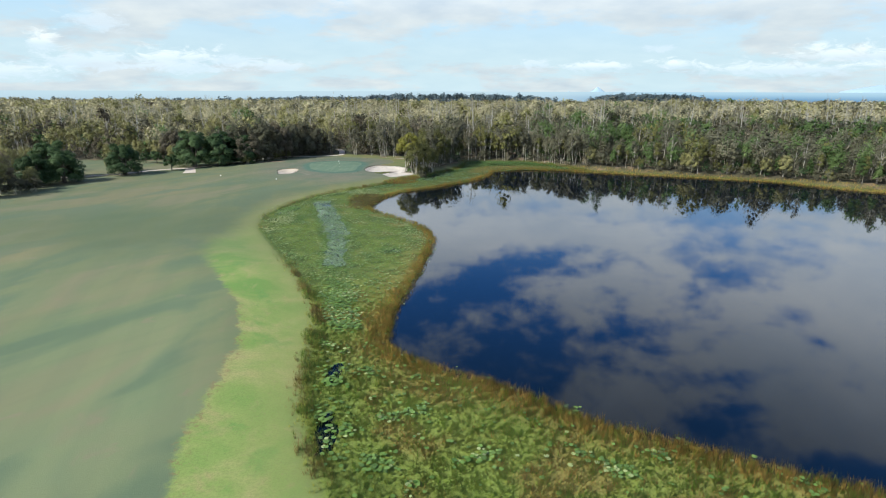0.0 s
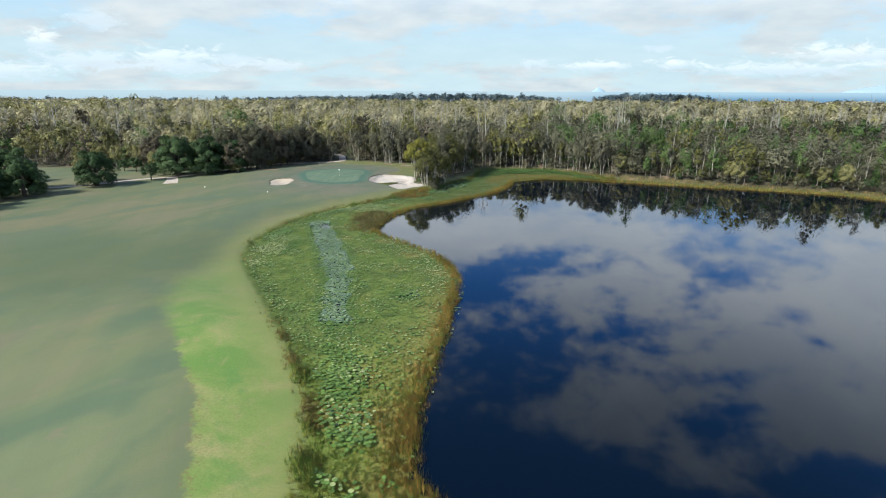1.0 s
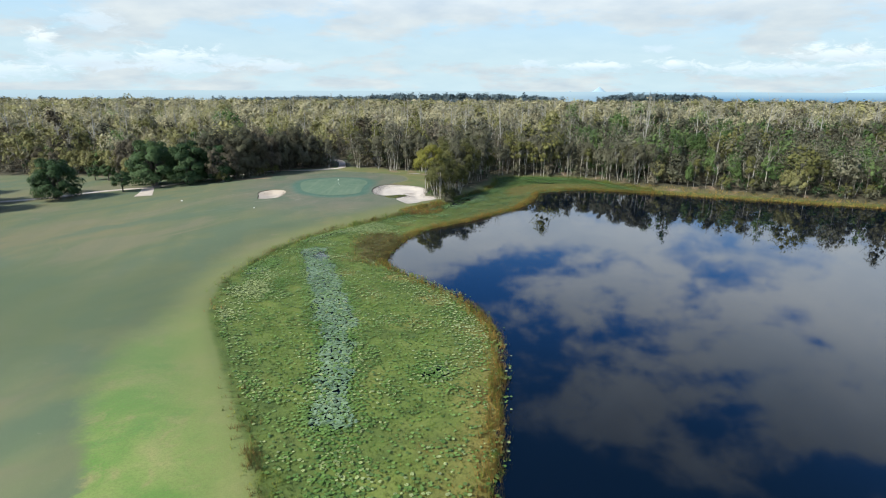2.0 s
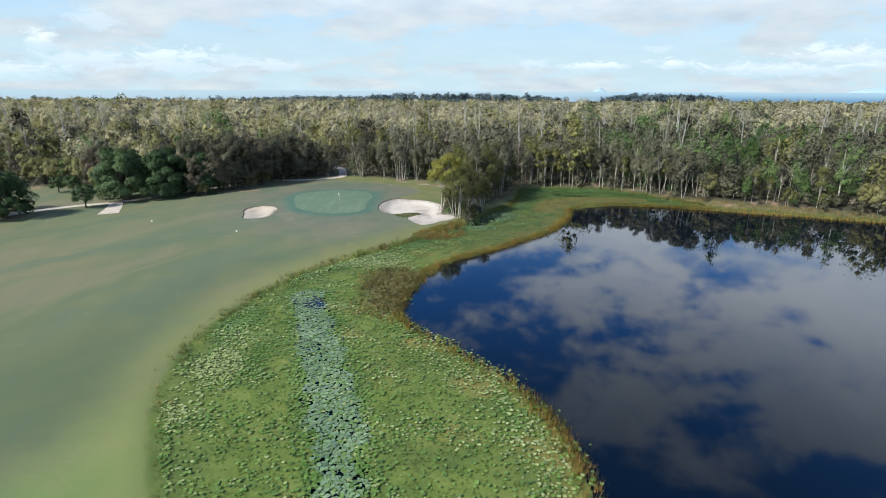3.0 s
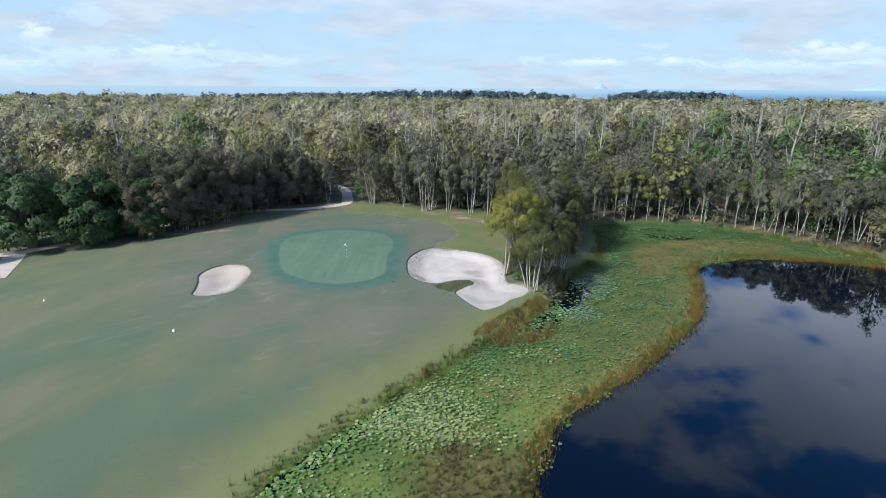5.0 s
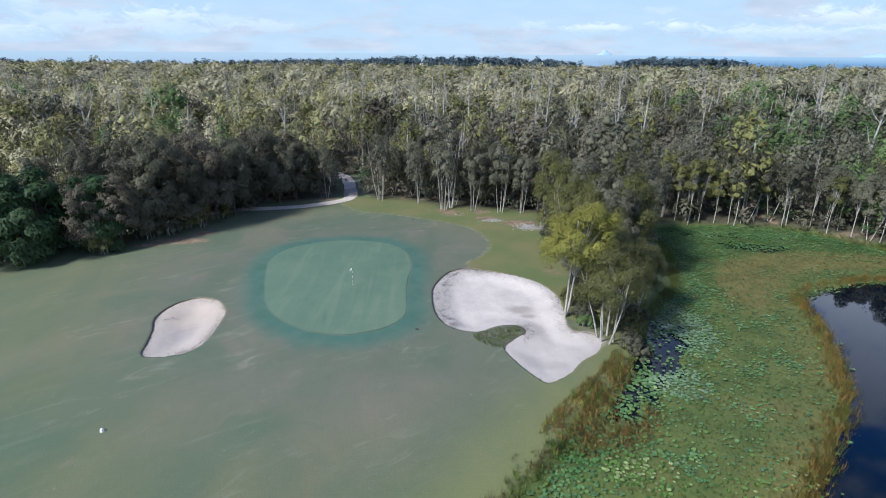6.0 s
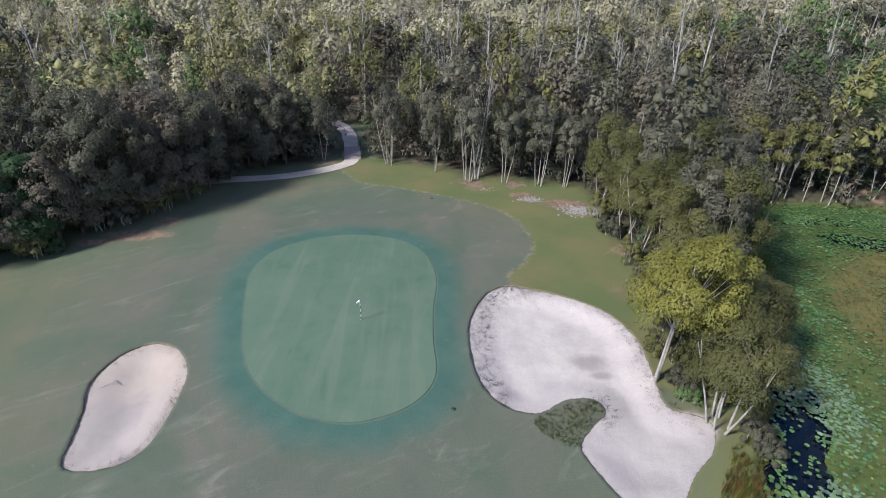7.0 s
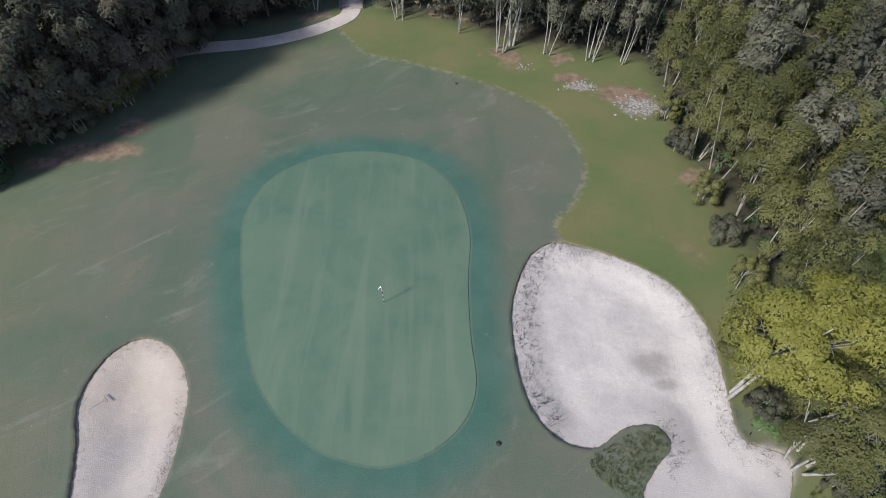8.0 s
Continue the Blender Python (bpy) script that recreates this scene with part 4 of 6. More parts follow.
def leaves_at(r, at, size, out, lift=0.35, slim=1.5):
    """Slim hanging leaf sprays at the given places, facing out of their clump; their shading follows the clump's round form."""
    k = len(at)
    nrm = unit_rows(out * 0.9 + unit(r, k) * 0.6 + (0, 0, lift))
    up = unit_rows(np.array((0, 0, 1.0)) + unit(r, k) * 0.75)
    u = unit_rows(np.cross(up, nrm))
    w = np.cross(nrm, u)
    s = (size * r.uniform(0.6, 1.35, k))[:, None]
    v = np.stack([at + w * s * 0.75 * slim - u * s * 0.8, at - w * s * 1.1 * slim + u * s * 0.15, at + w * s * 0.6 * slim + u * s * 0.8], 1)
    soft = unit_rows(out + unit(r, k) * 0.28 + (0, 0, 0.25))
    return v.reshape(-1, 3), np.arange(3 * k).reshape(-1, 3), np.repeat(soft, 3, axis=0)


def clump_centres(r, k, h, lo, rad, lean=0.0, cone=0.0):
    """Places for leaf clumps in an uneven crown."""
    out = []
    lobes = unit(r, 5)
    while len(out) < k:
        d = unit(r, 1)[0]
        if d[2] < -0.55:
            continue
        q = d * (0.55 + 0.45 * r.uniform() ** 0.6)
        q *= 0.80 + 0.32 * max(0, float((lobes @ d).max()) - 0.35)
        z = lo + (h - lo) * (0.45 + 0.52 * q[2])
        t = (z - lo) / (h - lo)
        wide = rad * (1 - cone * t)
        out.append((q[0] * wide + lean * t, q[1] * wide, z))
    return np.array(out)


def tree_meshes(seed, h, lo, rad, stems=1, clumps=34, leaves=34, leaf=0.26, puff=0.75, girth=0.16, leaf_mat=0, bark=None, cone=0.0, lean=0.0, flatten=1.1, splay=0.5):
    """Trunk and crown meshes of one tree: stems and limbs that reach the clumps, clumps of small leaves."""
    r = np.random.RandomState(seed)
    centres = clump_centres(r, clumps, h, lo, rad, lean, cone)
    wood = Heap()
    tips = []
    for s in range(stems):
        ang = 6.283 * (s + r.uniform(0, 0.6)) / stems
        spread_to = splay * rad * (0.35 + 0.5 * r.uniform()) if stems > 1 else 0.12 * rad
        top = np.array((math.cos(ang) * spread_to + lean * 0.6, math.sin(ang) * spread_to, lo + (h - lo) * r.uniform(0.55, 0.8)))
        foot = np.array((math.cos(ang) * 0.12 * stems, math.sin(ang) * 0.12 * stems, -0.25)) * (1, 1, 1)
        rings = []
        for k in range(6):
            t = k / 5
            c = foot + (top - foot) * t
            c[:2] += (1 - t) * t * np.array((math.cos(ang * 2.3 + s), math.sin(ang * 1.7 + s))) * 0.9 * r.uniform(0.3, 1)
            g = girth * (1.35 - t) * (1.25 if k == 0 else 1) * (1 if stems == 1 else 0.75)
            rings.append((c, g))
        v, f = tube(rings, 6)
        wood.add(v, f, 0)
        tips.append(rings)
    for k, c in enumerate(centres):
        if k % 2 and clumps > 20:
            continue
        rings = tips[k % stems]
        at, g = rings[2 + k % 3]
        mid = at + (c - at) * 0.5 + np.array((0, 0, 0.25))
        v, f = tube([(at, g * 0.55), (mid, g * 0.35), (c, 0.02)], 4)
        wood.add(v, f, 0)
    crown = Heap()
    middle = np.array((lean * 0.5, 0, lo + (h - lo) * 0.4))
    for c in centres:
        k = int(leaves * r.uniform(0.7, 1.3))
        d = unit(r, k)
        d[:, 2] = np.abs(d[:, 2]) * np.where(r.uniform(0, 1, k) < 0.8, 1, -1)
        out = unit_rows(d + 0.75 * (c - middle) / np.array((rad, rad, 0.5 * (h - lo))))
        d *= (r.uniform(0.3, 1.0, k) ** 0.4)[:, None] * puff * r.uniform(0.75, 1.25) * np.array((1, 1, flatten))
        v, f, soft = leaves_at(r, c + d, leaf, out)
        crown.add(v, f, 0, soft, np.full(len(v), r.uniform(-0.06, 0.06)))
    return wood.mesh("trunk", [bark or BARK]), crown.mesh("crown", [LEAF[leaf_mat]])


TREES = {}


def tree_kind(key, label, group, **how):
    if how["leaf"] > 0.1:
        how.update(leaf=how["leaf"] * 0.74, leaves=int(how["leaves"] * 1.7))
    trunk, crown = tree_meshes(**how)
    TREES[key] = [trunk, crown, label, group, None]


def plant(key, x, y, size=1.0, turn=0.0, sink=0.0, stretch=1.0):
    """Stands one tree of a kind on the ground."""
    trunk, crown, label, group, first = TREES[key][:5]
    z = float(only_land(np.array([(x, y)]))[0]) - sink
    m = pose(x, y, z, 0, 0, turn) @ Matrix.Diagonal((size, size, size * stretch, 1))
    if first is None:
        e = base_empty("tree", (x, y, z), label, "tree", group)
        e.matrix_basis = pose(x, y, z, 0, 0, turn)
        piece("trunk", trunk, e)
        piece("crown", crown, e)
        e.scale = (size, size, size * stretch)
        TREES[key][4] = e
        TREES[key].append(Vector(e.scale))
        return e
    s = TREES[key][5]
    return copy_thing(first, m @ Matrix.Diagonal((1 / s[0], 1 / s[1], 1 / s[2], 1)))


EDGE = "trees along the forest edge"
for i in range(3):
    tree_kind(f"paper{i}", "slender pale-barked paperbark with a thin grey-green crown", EDGE, seed=20 + i, h=11.5 + i, lo=3.0, rad=2.3, stems=2 + i,
              clumps=30, leaves=89, leaf=0.139, puff=0.75, girth=0.075, leaf_mat=0, splay=1.5)
    tree_kind(f"gum{i}", "broad dark grey-green gum tree on the forest edge", EDGE, seed=30 + i, h=13 + 1.2 * i, lo=0.2, rad=3.3, stems=1 + i % 2,
              clumps=58, leaves=92, leaf=0.160, puff=1.0, girth=0.13, leaf_mat=(0, 4, 2)[i], bark=BARK_DARK)
    tree_kind(f"slim{i}", "slim pole-trunked tree with a narrow leafy top", EDGE, seed=40 + i, h=10.5 + 0.8 * i, lo=4.0, rad=1.25, stems=1,
              clumps=20, leaves=76, leaf=0.134, puff=0.7, girth=0.062, leaf_mat=(0, 9, 0)[i])
for i in range(2):
    tree_kind(f"olive{i}", "olive-green tree with a loose rounded crown", EDGE, seed=50 + i, h=9.5 + i, lo=1.2, rad=2.6, stems=2, clumps=38, leaves=86,
              leaf=0.143, puff=0.85, girth=0.08, leaf_mat=1, splay=1.0)
    tree_kind(f"soft{i}", "grey-olive paperbark with a loose airy crown", EDGE, seed=56 + i, h=10.0 + i, lo=1.6, rad=2.5, stems=3, clumps=40, leaves=290,
              leaf=0.067, puff=0.8, girth=0.07, leaf_mat=9, splay=1.2)
    tree_kind(f"pine{i}", "feathery fresh-green conical tree at the lakeside forest", EDGE, seed=60 + i, h=10.5 + i, lo=0.8, rad=2.5, stems=1, clumps=44,
              leaves=86, leaf=0.134, puff=0.7, girth=0.15, leaf_mat=3, cone=0.75, bark=BARK_DARK)
    tree_kind(f"scrub{i}", "low grey-brown scrubby bush at the forest foot", "scrub at the forest foot", seed=70 + i, h=3.4 + i, lo=0.2, rad=2.0, stems=4, clumps=26,
              leaves=73, leaf=0.120, puff=0.5, girth=0.05, leaf_mat=(2, 9)[i])
tree_kind("fig", "broad dense dark green tree with layered foliage", "dark trees beside the path", seed=81, h=9.0, lo=-1.6, rad=4.4, stems=2, clumps=76, leaves=134, leaf=0.176,
          puff=1.05, girth=0.28, leaf_mat=7, bark=BARK_DARK, flatten=0.8)
tree_kind("fig_small", "small round dark green tree on the fairway edge", "dark trees beside the path", seed=82, h=4.6, lo=0.9, rad=2.1, stems=1, clumps=30, leaves=112,
          leaf=0.126, puff=0.6, girth=0.14, leaf_mat=7, bark=BARK_DARK)
tree_kind("shrub", "small bright green shrub at the edge of the bunker", "scrub at the forest foot", seed=88, h=1.1, lo=0.1, rad=1.0, stems=3, clumps=16, leaves=60, leaf=0.10, puff=0.4, girth=0.03, leaf_mat=3)
tree_kind("yellow", "white-trunked tree with a yellow-green crown beside the bunker", "tree group beside the bunker", seed=90, h=13.0, lo=5.0, rad=3.9, stems=2, clumps=70, leaves=330,
          leaf=0.070, puff=0.85, girth=0.135, leaf_mat=6, lean=1.5)
tree_kind("clump", "grey-green paperbark with several white stems beside the bunker", "tree group beside the bunker", seed=91, h=10.0, lo=2.6, rad=3.3, stems=6, clumps=62, leaves=400,
          leaf=0.058, puff=0.8, girth=0.095, leaf_mat=9, splay=1.1)
tree_kind("bare", "tall dead tree with bare white branches above the canopy", "dead trees in the forest", seed=95, h=15.5, lo=7.0, rad=2.4, stems=2, clumps=26, leaves=5, leaf=0.16,
          puff=0.5, girth=0.13, leaf_mat=5, bark=PALE_WOOD, splay=1.3)

rnd = random.Random(5)


def turn():
    return rnd.uniform(0, 360)


# the group by the bunker and the belt behind it
plant("yellow", -13.6, 181.4, 1.0, 0)
plant("clump", -10.5, 177.2, 1.0, 40)
plant("clump", -7.6, 182.5, 0.95, 160)
plant("soft0", -8.2, 187.0, 1.1, 75)
plant("clump", -5.2, 184.6, 0.8, 250)
for key, x, y, s in (("scrub0", -12.0, 180.2, 0.68), ("scrub1", -9.4, 179.6, 0.74), ("scrub1", -11.4, 183.6, 0.81), ("scrub0", -8.4, 176.2, 0.61), ("scrub1", -7.2, 178.6, 0.68), ("scrub0", -10.8, 186.4, 0.94),
                     ("scrub1", -9.9, 190.4, 0.81), ("scrub0", -10.0, 195.0, 0.81), ("scrub1", -10.4, 199.5, 0.74), ("scrub0", -10.6, 206.0, 0.81), ("scrub1", -10.8, 211.0, 0.81), ("scrub0", -7.6, 175.4, 0.6), ("scrub1", -12.6, 184.2, 0.6), ("scrub0", -6.2, 181.0, 0.7), ("shrub", -12.1, 179.3, 1.0), ("shrub", -11.2, 180.3, 0.8)):
    plant(key, x, y, s, turn())
for x, y in ((-8.0, 192.5), (-5.0, 191.8), (-7.4, 196.8), (-3.4, 194.2), (-8.4, 201), (-4.6, 199.6), (-1.2, 198.2), (-8.6, 205.4), (-5.2, 204.3),
             (-1.5, 203.0), (1.4, 202.2), (-8.6, 210), (-5.4, 209), (-2.0, 208), (1.6, 207.2), (-9.2, 214.8), (-6.0, 213.6), (-2.6, 212.6), (0.8, 212),
             (4.2, 211.6)):
    plant(rnd.choice(("soft0", "soft1", "soft0", "paper1", "soft1")), x + rnd.uniform(-0.5, 0.5), y + rnd.uniform(-0.5, 0.5), rnd.uniform(0.98, 1.25), turn())
# pale stems behind the green
for key, x, y, s in (("paper2", -38.7, 230.0, 1.0), ("paper2", -26.7, 223.1, 1.05), ("bare", -25.3, 224.0, 1.0), ("paper1", -21.4, 222.5, 0.95), ("paper2", -16.6, 221.5, 1.0),
                     ("paper1", -13.0, 221.0, 0.9), ("paper0", -31.5, 227.0, 0.9), ("paper0", -49.4, 231.8, 0.9), ("gum0", -54.8, 230.0, 0.9)):
    plant(key, x, y, s, turn())
# dark trees and small trees by the left-hand path
for key, x, y, s in (("fig", -92.0, 196.0, 1.55), ("fig", -83.5, 199.8, 1.45), ("fig", -76.2, 203.8, 1.25), ("fig_small", -95.4, 186.3, 1.15), ("fig", -105.8, 175.5, 1.22),
                     ("fig", -123.5, 168.0, 1.40), ("olive1", -126.0, 154.0, 1.15), ("olive0", -121.0, 139.0, 1.1), ("olive1", -127.0, 146.0, 1.2), ("gum1", -118.0, 131.0, 0.9), ("scrub0", -115.0, 134.5, 1.5), ("olive1", -116.5, 137.5, 1.15), ("scrub0", -113.5, 139.5, 1.4), ("gum1", -119.5, 143.0, 0.85), ("fig", -119.0, 153.5, 1.1), ("fig", -115.2, 160.2, 1.2), ("scrub0", -112.8, 144.5, 1.2), ("olive0", -114.5, 147.0, 0.75), ("olive0", -131.0, 162.0, 1.1),
                     ("olive1", -134.0, 172.0, 1.0), ("gum0", -133.0, 150.0, 1.0), ("fig", -135.0, 180.0, 1.1), ("olive0", -124.0, 147.0, 0.8), ("olive1", -129.5, 138.0, 1.0), ("olive1", -112.5, 181.0, 1.0),
                     ("gum0", -64.5, 219.8, 1.0), ("gum1", -66.0, 214.8, 1.05), ("gum2", -69.5, 210.0, 1.0), ("gum0", -72.5, 205.5, 1.0), ("gum1", -69.0, 217.5, 1.1), ("gum2", -73.0, 212.5, 1.1),
                     ("gum0", -64.0, 224.5, 1.0), ("gum2", -62.6, 218.6, 0.95), ("gum1", -63.6, 214.2, 0.9), ("gum0", -66.6, 210.4, 0.95), ("gum2", -69.8, 206.6, 0.9), ("gum1", -72.6, 202.2, 0.8),
                     ("gum0", -61.0, 225.0, 0.95), ("gum1", -75.6, 199.8, 0.75), ("gum2", -60.5, 229.0, 1.0), ("gum0", -57.5, 227.5, 0.9), ("scrub0", -61.0, 222.6, 1.1), ("scrub1", -65.2, 211.8, 1.0),
                     ("scrub0", -68.4, 207.6, 1.0), ("scrub1", -74.0, 200.0, 1.0), ("gum2", -81.0, 211.0, 1.0), ("gum0", -87.5, 209.5, 1.0), ("gum1", -97.0, 207.0, 0.95), ("fig_small", -110.0, 204.0, 1.0), ("fig_small", -114.5, 205.0, 0.9),
                     ("olive0", -104.0, 205.0, 0.8), ("scrub0", -62.5, 221.8, 1.0), ("scrub1", -67.0, 210.8, 0.9), ("scrub0", -70.6, 206.0, 1.0), ("scrub1", -63.5, 216.6, 0.8)):
    plant(key, x, y, s, turn())


def along(line, gap, jitter, depth, kinds, lo, hi):
    """Trees in loose rows along a line of the plan."""
    for a, b in zip(line[:-1], line[1:]):
        a, b = Vector(a), Vector(b)
        k = max(1, round((b - a).length / gap))
        side = Vector((-(b - a).y, (b - a).x)).normalized()
        for i in range(k):
            q = a + (b - a) * ((i + rnd.uniform(0, 0.9)) / k) + side * rnd.uniform(0, depth)
            plant(rnd.choice(kinds), q.x + rnd.uniform(-jitter, jitter), q.y + rnd.uniform(-jitter, jitter), rnd.uniform(lo, hi), turn())


along([(128.7, 157.2), (104.1, 173.8), (86.2, 180.6), (75.8, 185.4), (60.7, 193.1), (49.8, 198.1)][::-1], 2.6, 0.6, 4.0, ("slim0", "slim1", "olive0", "scrub0", "scrub1", "pine0", "paper0"), 0.6, 0.95)
along([(49.8, 197.6), (42.4, 205.6), (33.6, 216.3), (20.5, 218.3), (8.1, 218.2)][::-1], 1.25, 0.4, 4.0, ("slim0", "slim1", "slim2", "paper0", "slim0"), 0.85, 1.08)
along([(-8.5, 222.4), (-20.4, 224.9), (-28.5, 228.4), (-38.7, 233.0)][::-1], 2.6, 0.6, 3.5, ("gum0", "paper1", "gum2", "scrub0", "paper0"), 0.8, 1.0)
for i in range(12):
    plant(("pine0", "pine1")[i % 2], rnd.uniform(64, 86), rnd.uniform(212, 238), rnd.uniform(1.0, 1.35), turn())
along([(-50.2, 235.7), (-55.5, 232.0), (-63.5, 228.5), (-66.8, 220.7), (-75.7, 220.0), (-84.6, 216.8)][::-1], 2.3, 0.6, 4.0, ("gum0", "gum1", "gum2", "scrub0"), 0.8, 1.05)
along([(-86.8, 216.0), (-101.5, 214.4), (-116.6, 214.9), (-142.7, 218.8)][::-1], 3.0, 0.8, 3.0, ("olive0", "olive1", "gum1"), 0.65, 0.95)

# ---------------------------------------------------------------- the woods behind


def halves(quads):
    q = np.asarray(quads)
    return np.concatenate([q[:, (0, 1, 2)], q[:, (0, 2, 3)]])


# unseen eight-sided core, added inside each leaf lobe to stop light passing through
CORE = np.array([(1, 0, 0), (0, 1, 0), (-1, 0, 0), (0, -1, 0), (0, 0, 1), (0, 0, -0.6)], float)
CORE_FACES = np.array([(0, 1, 4), (1, 2, 4), (2, 3, 4), (3, 0, 4), (1, 0, 5), (2, 1, 5), (3, 2, 5), (0, 3, 5)])


def rough_tree(seed, h, lo, rad, k, leaf, cone=0.0, pale=0.0, sides=4, upright=1.25):
    """A light tree for the woods: upright lobes of leaf sprays round hidden light-blocking cores, stems and limbs."""
    r = np.random.RandomState(seed)
    heap = Heap()
    lobes = int(np.clip(k / 15, 5, 34))
    c = clump_centres(r, lobes, h, lo, rad * 0.9, 0, cone)
    wide = rad * r.uniform(0.22, 0.40, lobes) * (1 - 0.2 * pale) * (1.3 if k < 120 else 1.0)
    which = r.randint(0, lobes, k)
    d = unit(r, k)
    d[:, 2] = np.abs(d[:, 2]) * np.where(r.uniform(0, 1, k) < 0.85, 1, -1)
    at = c[which] + d * (wide[which] * r.uniform(0.62, 1.28, k))[:, None] * (1, 1, upright)
    out = unit_rows(0.6 * d + 1.15 * (c[which] - (0, 0, lo + (h - lo) * 0.45)) / np.array((rad, rad, 0.5 * (h - lo))))
    v, f, soft = leaves_at(r, at, leaf, out, 0.35 if leaf < 0.5 else 0.7)
    heap.add(v, f, 1, soft)
    for q, w in zip(c, wide):
        v = CORE * w * 0.42 * (1, 1, upright) * r.uniform(0.8, 1.15, (6, 1)) + q
        heap.add(v, CORE_FACES, 1, unit_rows(CORE))
    if sides:
        v, f = tube([((0, 0, -0.2), 0.02 * h * (0.45 + 0.4 * pale)), ((r.uniform(-0.4, 0.4), r.uniform(-0.4, 0.4), h * (0.62 + pale * 0.36)), 0.05)], sides)
        heap.add(v, halves(f), 0)
        for i in range(int(3 + 3 * pale)):
            s = np.array((0, 0, h * r.uniform(0.35, 0.6)))
            v, f = tube([(s, 0.008 * h), (s + unit(r, 1)[0] * (rad, rad, 0.5) + (0, 0, h * 0.27), 0.03)], 3)
            heap.add(v, halves(f), 0)
    return heap.arrays()


def woods(name, label, spots, kinds, mats, barks, seed):
    """Many trees as one mesh. spots: x, y, z, size; kinds: templates; mats: leaf material of each tree; barks: bark of each."""
    r = np.random.RandomState(seed)
    heap = Heap()
    pick = r.randint(0, len(kinds), len(spots))
    for k, (v, f, m, nrm) in enumerate(kinds):
        sel = np.nonzero(pick == k)[0]
        if not len(sel):
            continue
        ang = r.uniform(0, 6.283, len(sel))
        s = spots[sel, 3]
        ca, sa = np.cos(ang)[:, None], np.sin(ang)[:, None]
        x, y = v[None, :, 0] * s[:, None], v[None, :, 1] * s[:, None]
        z = v[None, :, 2] * (s * r.uniform(0.85, 1.15, len(sel)))[:, None] + spots[sel, 2][:, None]
        vv = np.stack([x * ca - y * sa + spots[sel, 0][:, None], x * sa + y * ca + spots[sel, 1][:, None], z], 2).reshape(-1, 3)
        nx, ny = nrm[None, :, 0], nrm[None, :, 1]
        nn = np.stack([nx * ca - ny * sa, nx * sa + ny * ca, np.repeat(nrm[None, :, 2], len(sel), 0)], 2).reshape(-1, 3)
        ff = (f[None] + (np.arange(len(sel)) * len(v))[:, None, None]).reshape(-1, 3)
        mm = np.where(m[None] == 1, mats[sel][:, None], barks[sel][:, None]).ravel()
        heap.add(vv, ff, mm, nn, np.repeat(r.uniform(-0.26, 0.24, len(sel)), len(v)))
    return thing(name, heap.mesh(name, LEAF + [BARK, BARK_DARK, PALE_WOOD]), label, "forest", "stuff")


def scatter(y0, y1, gap, seed):
    """Loose grid of places inside the forest, within the wide wedge of land that lies ahead."""
    r = np.random.RandomState(seed)
    half = (y1 + 60) * 0.90 + 20
    gx, gy = np.meshgrid(np.arange(-half, half, gap), np.arange(y0, y1, gap))
    q = np.stack([gx.ravel(), gy.ravel()], 1) + r.uniform(-0.48, 0.48, (gx.size, 2)) * gap
    q = q[np.abs(q[:, 0] + 4) < q[:, 1] * 0.85 + 22]
    return q, r


def leaf_tones(q, r):
    """Leaf colour of each tree: patches of kinds, paler far back to paint sunlit canopy."""
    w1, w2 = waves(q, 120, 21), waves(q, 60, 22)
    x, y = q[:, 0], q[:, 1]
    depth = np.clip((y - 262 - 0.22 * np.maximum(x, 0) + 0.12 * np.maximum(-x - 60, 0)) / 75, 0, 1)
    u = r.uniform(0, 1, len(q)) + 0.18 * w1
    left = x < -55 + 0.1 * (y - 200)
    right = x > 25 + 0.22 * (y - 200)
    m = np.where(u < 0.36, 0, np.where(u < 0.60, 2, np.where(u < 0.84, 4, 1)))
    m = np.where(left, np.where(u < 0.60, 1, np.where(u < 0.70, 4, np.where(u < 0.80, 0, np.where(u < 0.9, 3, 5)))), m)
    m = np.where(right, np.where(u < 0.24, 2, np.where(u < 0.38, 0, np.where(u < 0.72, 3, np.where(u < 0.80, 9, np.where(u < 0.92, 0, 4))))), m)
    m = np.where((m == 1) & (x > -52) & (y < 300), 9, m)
    # depth colours far trees pale as if sunlit, near ones stay dark as under cloud
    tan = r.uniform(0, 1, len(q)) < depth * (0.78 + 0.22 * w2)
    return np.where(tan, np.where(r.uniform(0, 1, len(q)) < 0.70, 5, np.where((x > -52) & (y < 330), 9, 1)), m)


